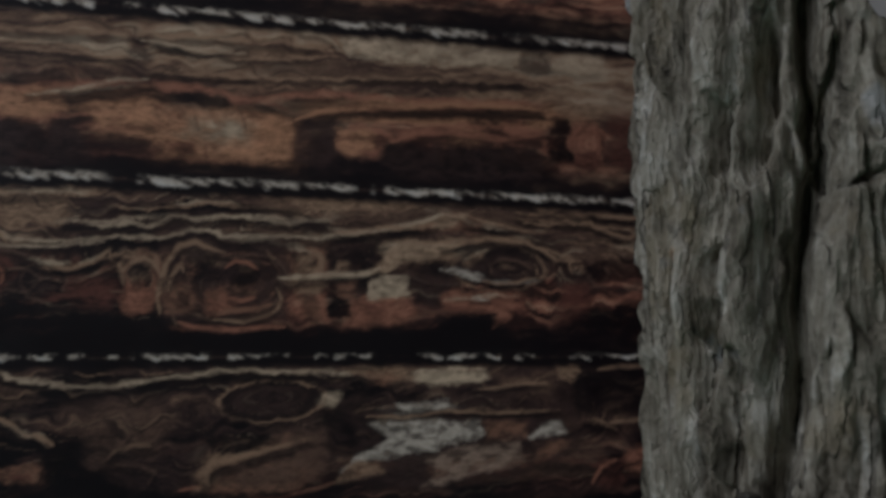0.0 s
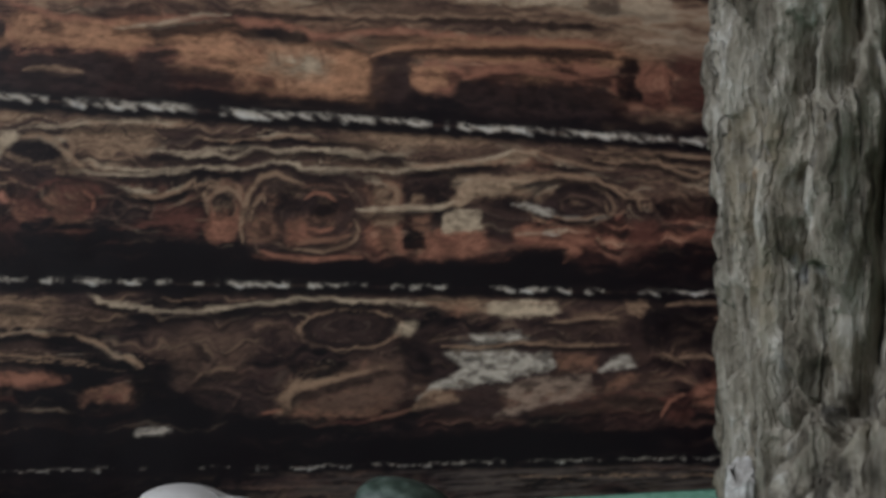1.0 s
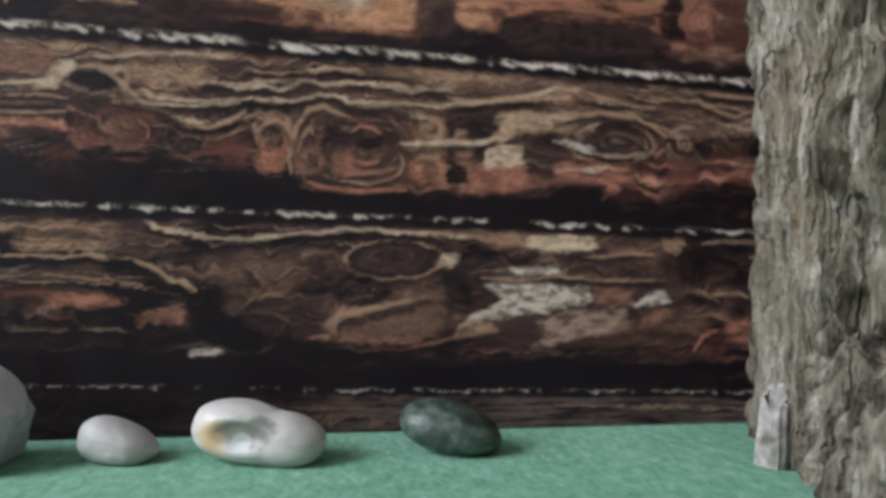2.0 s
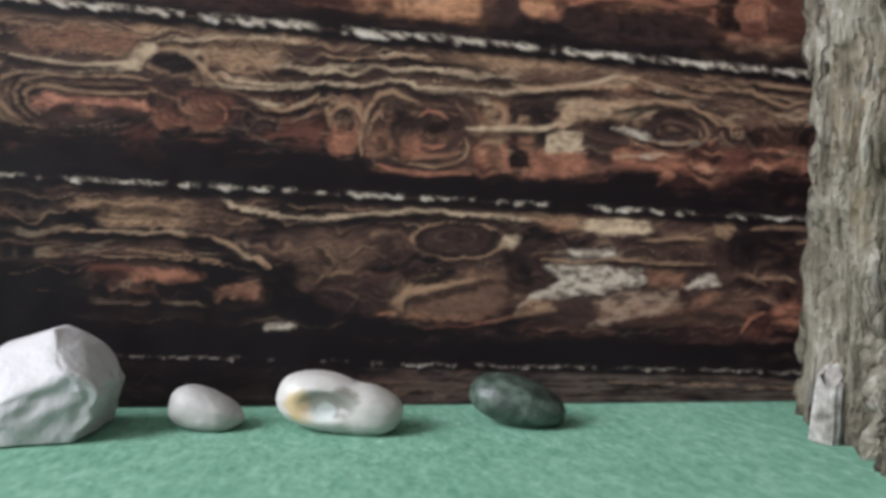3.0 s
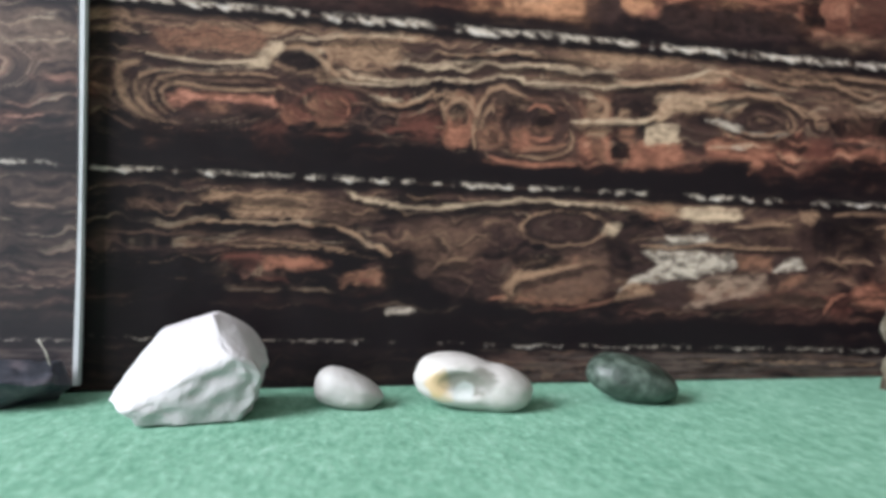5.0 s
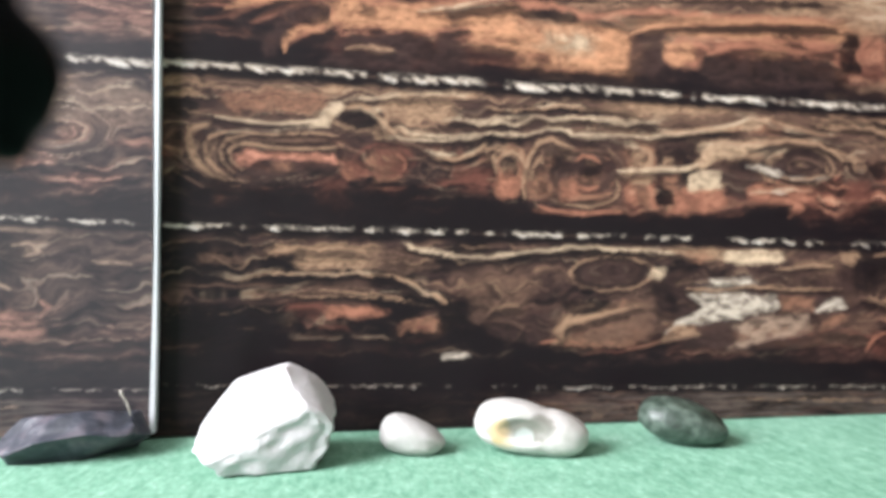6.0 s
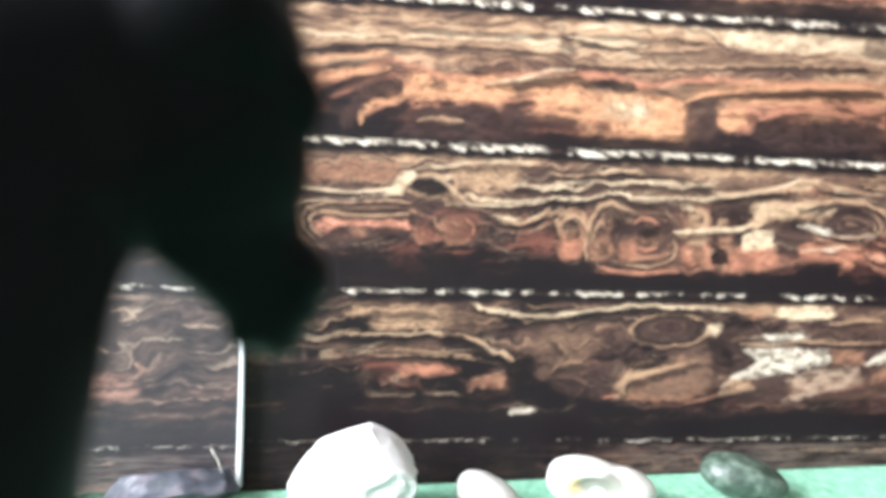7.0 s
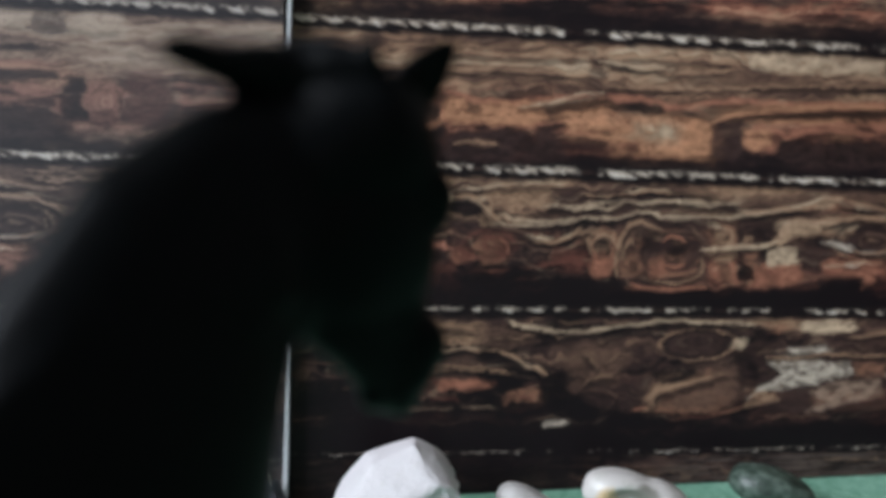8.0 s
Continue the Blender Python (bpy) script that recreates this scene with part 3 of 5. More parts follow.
DRAWN_LOW_A = [
    ("fill", 0.1, COFFEE, ((1.39, 5.3), (8.81, 5.5), (9.09, 3.61), (7.19, 2.69), (3.67, 2.56), (1.46, 2.93), (2.01, 4.08))),
    ("fill", 0.1, SIENNA, ((5.87, 4.54), (7.34, 4.47), (7.25, 3.98), (5.99, 3.96))),
    ("fill", 0.03, BONE, ((2.2, 4.62), (3.4, 4.68), (4.42, 4.67), (4.83, 4.56), (5.76, 4.54), (5.88, 4.15), (5.68, 3.95), (4.65, 3.89), (4.45, 3.74), (3.43, 3.62), (2.43, 3.51), (1.73, 3.54), (1.83, 3.73), (2.42, 3.86), (2.81, 4.09), (2.64, 4.38))),
    ("fill", 0.05, TAN, ((1.73, 3.5), (2.53, 3.51), (2.74, 3.13), (2.24, 3.03), (1.45, 2.96), (1.26, 2.92), (1.54, 3.31))),
    ("line", 0.06, SIENNA, ((1.26, 2.92), (0.67, 2.76), (-0.1, 2.62))),
]
DRAWN_LOW_B = [
    ("fill", 0.06, GRITTY, ((4.05, 3.44), (4.86, 3.7), (5.89, 3.8), (7.05, 3.82), (7.18, 3.19), (6.34, 2.98), (5.71, 2.97), (4.48, 2.67), (3.87, 2.6), (4.47, 3.06))),
    ("fill", 0.03, BONE, ((7.36, 3.98), (7.78, 4.28), (8.09, 4.43), (8.41, 4.49), (8.69, 4), (8.22, 3.99))),
    ("fill", 0.08, SIENNA, ((8.01, 3.79), (8.76, 3.8), (8.66, 3.6), (7.6, 3.19), (7.7, 3.49))), ("fill", 0.04, BONE, ((3.08, 5.14), (4.71, 5.2), (4.78, 4.99), (3.39, 4.91))),
    ("line", 0.05, TAN, ((2.19, 4.85), (3.4, 4.76), (4.82, 4.91), (6.28, 4.75), (8.4, 4.79))),
    ("fill", 0.03, CREAM, ((3.72, 6.14), (4.26, 6.21), (5.19, 6.12), (5.93, 5.87), (5.2, 5.73), (4.18, 5.71), (3.67, 5.85))),
]
DRAWN_LOW_C = [
    ("fill", 0.06, SIENNA, ((2.25, 6.18), (2.95, 6.25), (3.26, 5.99), (2.76, 5.78), (2.36, 5.84))), ("line", 0.05, TAN, ((5.52, 5.51), (6.67, 5.64), (8.15, 5.68))),
    ("fill", 0.05, TAN, ((8.35, 6.14), (8.79, 6.09), (8.69, 5.75), (8.37, 5.78))), ("line", 0.06, TAN, ((9.5, 4.52), (9.94, 4.32), (10.39, 4.07))),
    ("line", 0.07, RUST, ((9.47, 2.41), (9.77, 2.92), (10.32, 3.12))), ("fill", 0.1, BRICK_RED, ((10.75, 3.43), (11.86, 3.49), (11.77, 3.04), (11.1, 2.93))),
    ("fill", 0.1, OLIVE, ((-0.72, 4.21), (0.04, 4.51), (0.92, 4.53), (1.13, 4.06), (0.86, 3.11), (-0.3, 2.9), (-2.02, 2.98), (-2.22, 3.44), (-0.9, 3.84))),
    ("line", 0.11, TAN, ((-2.43, 3.03), (-2.49, 3.34), (-2.32, 3.68), (-1.66, 3.69), (-1, 3.93), (-0.71, 4.03), (-0.04, 4.13))),
]
DRAWN_LOW_D = [
    ("fill", 0.05, TAN, ((-2.87, 3.39), (-2.55, 3.47), (-2.36, 3.07), (-2.43, 2.88), (-2.86, 2.87), (-2.62, 3.16))), ("line", 0.04, BONE, ((-6.60, 2.5), (-5.92, 2.51))),
    ("line", 0.08, TAN, ((-8.46, 5.3), (-7.94, 5.14), (-7.59, 4.93))), ("line", 0.08, TAN, ((-7.14, 4.71), (-6.79, 4.54), (-6.61, 4.36))),
    ("line", 0.06, OLIVE, ((-5.2, 5.12), (-4.74, 5.01), (-4.56, 4.68), (-4.82, 4.31), (-5.17, 3.94))), ("line", 0.06, OLIVE, ((-4.99, 3.76), (-4.26, 3.68), (-3.89, 3.51), (-4.06, 3.14))),
]
DRAWN_TOP_A = [
    ("fill", 0.04, CREAM, ((1.33, 16.7), (1.97, 16.79), (4.28, 16.82), (5.92, 16.73), (7.35, 16.61), (7.11, 16.05), (5.45, 15.99), (3.12, 15.97), (1.74, 16.08), (1.47, 16.35))),
    ("line", 0.06, CREAM, ((0.16, 16.77), (0.83, 16.75), (1.17, 16.59), (1.4, 16.28))),
    ("fill", 0.15, AMBER, ((-3.16, 14.12), (-1.62, 14.27), (-0.29, 14.09), (-0.07, 13.56), (-0.18, 12.61), (-1.62, 12.68), (-2.94, 12.76))),
    ("fill", 0.25, HONEY, ((-3.16, 13.91), (-1.84, 14.05), (-1.18, 13.75), (-1.4, 13.21), (-2.28, 13.09), (-3.16, 13.38))),
    ("fill", 0.08, CREAM, ((-2.5, 13.76), (-1.84, 13.9), (-1.45, 13.64), (-1.62, 13.36), (-2.39, 13.38))), ("line", 0.03, SIENNA, ((-2.94, 14.02), (-2.83, 13.6))),
    ("line", 0.03, SIENNA, ((-2.61, 13.19), (-2.55, 12.66))), ("line", 0.03, SIENNA, ((-1.62, 14.27), (-1.45, 13.74))),
]
DRAWN_TOP_B = [
    ("fill", 0.1, COFFEE, ((0.04, 13.89), (1.17, 14.02), (1.28, 12.96), (0.94, 12.52), (0.04, 12.61))),
    ("fill", 0.08, AMBER, ((1.28, 13.7), (1.97, 13.83), (2.54, 13.63), (2.42, 13.09), (1.74, 12.86), (1.33, 13.17))),
    ("line", 0.1, AMBER, ((0.04, 13.99), (0.83, 14.27), (1.97, 14.47), (3.11, 14.51), (4.74, 14.66), (6.63, 14.71), (8.06, 14.64))),
    ("fill", 0.08, COFFEE, ((2.65, 12.77), (3, 13.32), (4.74, 13.46), (8.06, 13.43), (8.06, 12.33), (4.27, 12.15), (2.88, 12.45))),
    ("line", 0.12, RUST, ((3, 13.38), (3.81, 13.66), (4.74, 13.79), (5.44, 13.7), (6.62, 13.62), (7.94, 13.76))),
    ("fill", 0.08, COFFEE, ((-4.88, 16.36), (-4.56, 16.37), (-4.13, 15.66), (-4.35, 15.13), (-4.99, 15))),
    ("line", 0.05, CREAM, ((-4.67, 16.26), (-4.02, 16.22), (-3.37, 16.1), (-2.5, 15.99), (-1.4, 16.03))),
]
DRAWN_TOP_C = [
    ("line", 0.18, AMBER, ((-14.08, 14.21), (-13.3, 14.53), (-12.11, 14.77), (-11.11, 14.9))),
    ("fill", 0.08, COFFEE, ((-12.51, 13.66), (-12.11, 14.37), (-11.31, 14.7), (-11.01, 14.3), (-11.11, 14), (-11.91, 13.77), (-12.21, 13.26), (-12.41, 12.76), (-12.8, 12.65), (-12.9, 13.25))),
    ("line", 0.15, AMBER, ((-12.11, 12.86), (-12.11, 13.27), (-11.71, 13.58), (-10.91, 13.7), (-10.5, 14.01), (-10, 14.33), (-10, 14.64))),
    ("fill", 0.1, AMBER, ((-10.4, 14.72), (-9.69, 14.79), (-9.59, 14.04), (-10.1, 13.76), (-10.5, 14.01))),
    ("fill", 0.2, AMBER, ((-9.28, 14.66), (-6.79, 14.53), (-6.58, 14.02), (-7.63, 13.79), (-9.07, 14.05))),
    ("fill", 0.15, COFFEE, ((-10.5, 13.41), (-8.25, 13.67), (-6.16, 13.41), (-5.73, 12.6), (-7.83, 12.35), (-10.9, 12.49), (-10.5, 13))),
    ("line", 0.1, TAN, ((-10.1, 13.07), (-9.28, 13.13), (-8.46, 13.05))),
]
DRAWN_TOP_D = [
    ("fill", 0.1, AMBER, ((-5.95, 14.04), (-4.24, 14.19), (-3.91, 13.68), (-5.52, 13.53))), ("line", 0.07, CREAM, ((-7.63, 14.44), (-6.37, 14.65), (-5.1, 15), (-4.24, 15.09))),
    ("line", 0.06, TAN, ((-14.09, 15.6), (-12.91, 15.84), (-10.91, 15.82), (-8.87, 15.69))), ("line", 0.12, AMBER, ((-14.09, 15), (-13.1, 15.24), (-12.11, 15.31), (-11.11, 15.47))),
]
DRAWN_FAR_EAST = [
    ("line", 0.06, TAN, ((11.46, 5.58), (11.97, 5.67), (12.31, 5.4), (11.8, 5.27))), ("line", 0.1, TAN, ((9.78, 6.04), (10.78, 6.18), (12.31, 6.07), (13.18, 6.13))),
    ("line", 0.08, TAN, ((10.11, 4.33), (11.12, 4.37), (11.46, 4.22))), ("line", 0.06, TAN, ((13.88, 5.11), (15.12, 5.01))),
    ("fill", 0.15, RUST, ((10.61, 3.33), (11.29, 3.53), (12.32, 3.2), (12.49, 2.65), (11.29, 2.59), (10.7, 2.78))), ("line", 0.09, RUST, ((12.32, 3.84), (12.58, 3.66), (12.32, 3.29))),
    ("line", 0.06, OLIVE, ((14.59, 3.07), (15.66, 3.14))),
]
DRAWN = DRAWN_KNOT_A + DRAWN_KNOT_B + DRAWN_BRANCH_A + DRAWN_BRANCH_B + DRAWN_BRANCH_C + DRAWN_FLAG + DRAWN_EYE_A + DRAWN_EYE_B + DRAWN_ARCS_A + DRAWN_ARCS_B + DRAWN_ARCS_C + DRAWN_WEST + DRAWN_LOW_A + DRAWN_LOW_B + DRAWN_LOW_C + DRAWN_LOW_D + DRAWN_TOP_A + DRAWN_TOP_B + DRAWN_TOP_C + DRAWN_TOP_D + DRAWN_FAR_EAST


PERM = np.random.RandomState(5).permutation(256)
TURNS = np.random.RandomState(6).rand(256) * 2 * math.pi


def ripples(x, y, seed=0):
    """Gradient noise in two dimensions, about -0.7 to 0.7."""
    xi, yi = np.floor(x).astype(int), np.floor(y).astype(int)
    fx, fy = x - xi, y - yi
    sx, sy = fx * fx * fx * (fx * (fx * 6 - 15) + 10), fy * fy * fy * (fy * (fy * 6 - 15) + 10)

    def corner(dx, dy):
        a = TURNS[PERM[(PERM[(xi + dx + 17 * seed) & 255] + yi + dy) & 255]]
        return np.cos(a) * (fx - dx) + np.sin(a) * (fy - dy)

    low = corner(0, 0) * (1 - sx) + corner(1, 0) * sx
    high = corner(0, 1) * (1 - sx) + corner(1, 1) * sx
    return low * (1 - sy) + high * sy


def cloud(x, y, seed=0, octaves=3, rough=0.55):
    """Layered noise round 0.5."""
    total, size, scale = np.zeros_like(x), 1.0, 1.0
    for k in range(octaves):
        total += size * ripples(x * scale + 3.1 * k, y * scale - 5.7 * k, seed + k)
        size, scale = size * rough, scale * 2.03
    return 0.5 + 0.46 * total


def ease(v, lo, hi, a=0.0, b=1.0):
    t = np.clip((v - lo) / (hi - lo), 0, 1)
    return a + (b - a) * t * t * (3 - 2 * t)


def shades(v, stops):
    at = [p for p, _ in stops]
    return np.stack([np.interp(v, at, [c[k] for _, c in stops]) for k in range(3)], -1)


def blend(k, a, b):
    return a + (np.asarray(b) - a) * k[:, None]


def segment_distance(x, z, a, b):
    """How far points lie from the stretch between a and b, and how far along it."""
    dx, dz = b[0] - a[0], b[1] - a[1]
    t = np.clip(((x - a[0]) * dx + (z - a[1]) * dz) / (dx * dx + dz * dz), 0, 1)
    return np.hypot(x - a[0] - t * dx, z - a[1] - t * dz), t


def draw_details(colour, x, z, h, grain):
    """Lays the drawn shapes and lines over the print: ragged, chipped fills, and pale lines with a dark gap under them."""
    rag = cloud(2.6 * x, 4.4 * z, 121, 4, 0.65) - 0.5
    chip = cloud(1.9 * x, 4.2 * z + 0.6 * h, 131, 4, 0.55)
    worn = cloud(0.9 * x, 1.6 * z, 161, 4, 0.6)
    wx, wz = x + 0.10 * (cloud(1.1 * x, 1.6 * z, 141) - 0.5), z + 0.10 * (cloud(1.3 * x, 1.5 * z, 151) - 0.5)
    for kind, size, shade, points in DRAWN:
        xs, zs = [p[0] for p in points], [p[1] for p in points]
        near = np.flatnonzero((x > min(xs) - 0.6) & (x < max(xs) + 0.6) & (z > min(zs) - 0.6) & (z < max(zs) + 0.6))
        if not len(near):
            continue
        px, pz = wx[near], wz[near]
        if kind == "fill":
            edge, inside = np.full(len(near), 9.0), np.zeros(len(near), bool)
            for a, b in zip(points, points[1:] + points[:1]):
                edge = np.minimum(edge, segment_distance(px, pz, a, b)[0])
                if a[1] != b[1]:
                    inside ^= ((a[1] > pz) != (b[1] > pz)) & (px < (b[0] - a[0]) * (pz - a[1]) / (b[1] - a[1]) + a[0])
            depth = np.where(inside, edge, -edge) + 0.20 * rag[near]
            pale, soft = sum(shade) > 0.7, size + 0.05
            k = ease(depth, -soft, soft) * ease(chip[near], 0.36, 0.52, 0.9 if size < 0.025 else 0.45, 1.0)
            tint = np.asarray(shade) * (ease(0.5 * (chip + worn)[near], 0.36, 0.62, 0.66, 1.14) * (0.55 + 0.45 * grain[near]))[:, None]
            colour[near] = blend((0.88 if pale else 0.72) * k, colour[near], tint)
        else:
            line, run = np.full(len(near), 9.0), np.zeros(len(near))
            under = np.full(len(near), 9.0)
            for n, (a, b) in enumerate(zip(points, points[1:])):
                dist, t = segment_distance(px, pz, a, b)
                run = np.where(dist < line, (n + t) / (len(points) - 1), run)
                line = np.minimum(line, dist)
                under = np.minimum(under, segment_distance(px, pz + 2.2 * size, a, b)[0])
            half = size * (1.05 - 0.75 * (2 * run - 1) ** 4) * (0.55 + 1.1 * (rag[near] + 0.5))
            colour[near] = blend(0.45 * ease(under, size * 2.0, size * 0.6), colour[near], UMBER)
            frayed = ease(chip[near], 0.32, 0.48, 0.35, 1.0) * ease(worn[near], 0.34, 0.56, 0.55, 1.0)
            colour[near] = blend(0.86 * ease(line + 0.03 * rag[near], half * 1.3, half * 0.25) * frayed, colour[near], shade)
    return colour


def printed_logs(x, z):
    """The print of weathered, stacked logs at points of the sheet, in centimetres: seams, layered grain, knots and worn patches. Gives its colours."""
    wobble = cloud(0.55 * x, 0.55 * z, 1) - 0.5
    crinkle = cloud(1.5 * x, 2.0 * z, 9, 3, 0.5) - 0.5
    px, pz = x + 1.1 * crinkle, z + 0.50 * crinkle
    sx, sz = x + 0.35 * crinkle, z + 0.24 * crinkle
    # seams and the place within each log
    seams = [mid + slope * x + 0.12 * wobble for mid, slope in SEAMS]
    levels = [seams[0] + 5.2] + seams + [seams[3] - 5.2]
    place = np.zeros_like(x)
    for top, low in zip(levels, levels[1:]):
        inside = (z < top) & (z >= low)
        place[inside] = ((z - low) / (top - low))[inside]
    # grain height: level lines, rippled near the top of the middle log, that bend and part round the knots
    h = z + (0.8 * wobble + 0.26 * crinkle) * ease(z, 12.6, 11.6, 0.4, 1.0)
    h += np.sin(4.1 * x + 9 * wobble) * ease(place, 0.45, 0.62) * ease(place, 1.0, 0.78) * ease(np.abs(x + 1), 8.0, 4.0, 0.03, 0.12)
    for cx, cz, rx, rz, k in BENDS_UPPER + BENDS_LOWER:
        h += k * np.exp(-((x - cx) / rx) ** 2 - ((z - cz) / rz) ** 2)
    for cx, cz, rx, rz, rings in KNOTS:
        dx, dz = (sx - cx) / rx, (sz - cz) / rz
        far = dx * dx + dz * dz
        h -= 0.62 * rz * dz * np.exp(-0.5 * far)
        inside = ease(far, 1.25, 0.55)
        h = h * (1 - inside) + (cz + np.sqrt(far) * rings / 1.9) * inside
    broad = cloud(0.115 * x, 1.15 * h, 3, 3, 0.6)
    fine = cloud(1.2 * x, 5.5 * h, 11, 4, 0.65)
    blotch = cloud(0.30 * x, 0.75 * z, 21, 5, 0.62)
    speck = cloud(5.0 * x, 9.0 * z, 31, 2, 0.6)
    tone = 0.30 * fine + 0.62 * broad + 0.035 + ease(x, -7.0, 3.0, -0.035, 0.032) - 0.035 * ease(x, -4.0, -8.0) * ease(z, 9.5, 7.5)
    # upper logs are paler than the lower ones
    pale = ease(z, 4.5, 13.5, -0.085, 0.085) - ease(z, 2.0, 1.0, 0.0, 0.05)
    body = tone + pale + ease(z, 12.0, 13.5, 0.0, 0.060) + 0.25 * (blotch - 0.5) + ease(place, 0.05, 0.75, -0.13, 0.03)
    colour = shades(body, [(0.34, UMBER), (0.46, COFFEE), (0.57, OLIVE), (0.70, TAN), (0.86, CREAM)])
    # layers of weathered grain: each ends in a pale broken edge with a dark gap under it
    q = 1.9 * h + 1.8 * broad
    saw, layer = q - np.floor(q), np.floor(q)
    worn = cloud(0.42 * x, 7.3 * layer + 0.5, 41, 4, 0.6)
    shelf = shades(saw + 0.1 * (speck - 0.5), [(0.0, OLIVE), (0.45, COFFEE), (0.74, UMBER), (0.82, TAN), (0.88, CREAM), (0.97, OLIVE)])
    colour = blend(ease(worn, 0.40, 0.60) * ease(place, 0.10, 0.40) * ease(z, 12.6, 11.6, 0.28, LAYERED) * ease(z, 0.8, 2.2, 0.35, 1.0) * ease(z, 6.2, 7.2, 0.62, 1.0), colour, shelf)
    # red heart of each log, below its middle
    red = ease(place, 0.06, 0.26) * ease(place, 0.70, 0.42) * ease(0.85 * blotch + 0.25 * broad, 0.47, 0.62) * ease(z, 5.6, 7.4, 0.25, 0.9)
    redness = shades(0.14 * ease(saw, 0.72, 0.90) + tone + 0.6 * pale, [(0.38, UMBER), (0.49, (0.055, 0.024, 0.018)), (0.57, BRICK_RED), (0.68, RUST), (0.84, (0.50, 0.29, 0.19))])
    colour = blend(red, colour, redness)
    dark = ease(np.sin(13 * h + 6 * fine), 0.45, 1.0) * ease(blotch, 0.40, 0.6)
    colour = blend(ease(z, 12.6, 11.8, 0.15, 0.5) * dark, colour, UMBER)
    # worn plates with ragged outlines and grain of their own
    ux = x + 0.75 * (cloud(1.0 * x, 1.5 * z, 81, 4, 0.6) - 0.5) + 0.25 * crinkle
    uz = z + 0.42 * (cloud(1.3 * x, 1.7 * z, 91, 4, 0.6) - 0.5) + 0.12 * (fine - 0.5)
    streak = cloud(2.2 * x, 13.0 * h, 95, 3, 0.6)
    grit = ease(0.75 * streak + 0.35 * speck, 0.36, 0.72, 0.55, 1.15)
    bits = cloud(3.2 * x, 5.5 * z, 99, 4, 0.65)
    chips, gritty = ease(bits, 0.36, 0.50, 0.62, 1.0), ease(bits, 0.34, 0.66, 0.86, 1.10)
    for cx, cz, rx, rz, soft, shade in PLATES:
        pale_one = sum(shade) > 1.0
        gx, gz = (0.5 * (sx + ux), 0.5 * (sz + uz)) if pale_one else (ux, uz)
        far = np.abs((gx - cx) / rx) ** 3 + np.abs((gz - cz) / rz) ** 3
        k = (0.97 * chips if pale_one else 0.90 if sum(shade) > 0.55 or sum(shade) < 0.03 else 0.74) * ease(np.cbrt(far), 1.0 + soft, 1.0 - 0.5 * soft) * ease(worn + 0.5 * speck, 0.55, 0.75, 0.72, 1.0)
        colour = blend(k, colour, np.asarray(shade) * (gritty if pale_one else grit)[:, None])
    terrace = ease(np.abs(np.sin(5.2 * h + 2.5 * broad + 1.5 * wobble)), 0.20, 0.04) * ease(cloud(0.5 * x, 1.1 * z, 97, 3), 0.46, 0.60) * ease(place, 0.22, 0.45)
    calm = 1 - np.exp(-(((x + 0.75) / 1.5) ** 2 + ((z - 5.45) / 0.62) ** 2) ** 2)
    calm = calm * ease(x, 10.0, 8.0, 0.25, 1.0)
    terrace = terrace * calm
    colour = blend(terrace * ease(z, 12.4, 11.6, 0.25, 0.62) * ease(z, 4.0, 7.0, 0.35, 1.0), colour, TAN)
    colour = blend(0.55 * calm * ease(np.abs(np.sin(5.2 * h + 2.5 * broad + 1.5 * wobble + 0.42)), 0.26, 0.06) * ease(place, 0.22, 0.45), colour, UMBER)
    # outlines of knots and long worn strokes, each pale edge with a dark gap under it
    ragged = 0.05 * (speck - 0.5) + 0.10 * (fine - 0.5)
    for cx, cz, rx, rz, line, shade in OUTLINES:
        far = np.sqrt(((0.5 * (sx + ux) - cx) / rx) ** 2 + ((0.5 * (sz + uz) - cz) / rz) ** 2)
        ring = np.abs((far - 1) * min(rx, rz) + ragged)
        colour = blend(0.5 * ease(np.abs((far - 1) * min(rx, rz) + 2.2 * line), line * 2.0, line * 0.6), colour, UMBER)
        colour = blend(0.75 * ease(ring, line * 1.0, line * 0.2) * ease(worn, 0.36, 0.52, 0.25, 1.0), colour, shade)
    fade = ease(fine, 0.34, 0.50, 0.5, 0.95) * ease(cloud(0.8 * x, 0.8 * z, 71), 0.36, 0.5, 0.6, 1.0)
    for xa, za, xb, zb, bow, half, shade in STROKES_UPPER + STROKES_MIDDLE_WEST + STROKES_MIDDLE_KNOT + STROKES_MIDDLE_EAST + STROKES_LOWER_WEST + STROKES_LOWER_EAST:
        long = math.hypot(xb - xa, zb - za)
        c, d = (xb - xa) / long, (zb - za) / long
        mx, mz = (xa + xb) / 2, (za + zb) / 2
        side = 1.0 if c >= 0 else -1.0
        end = (2 * (c * (sx - mx) + d * (sz - mz)) / long) ** 2
        across = side * (c * (sz - mz) - d * (sx - mx)) + bow * (end - 0.5)
        taper = 1.25 * half * end * end
        colour = blend(0.62 * ease(np.abs(across + 2.4 * half) + taper, half * 2.3, half * 0.7), colour, UMBER)
        colour = blend(0.85 * ease(np.abs(across + ragged) + taper, half * 1.2, half * 0.2) * fade, colour, shade)
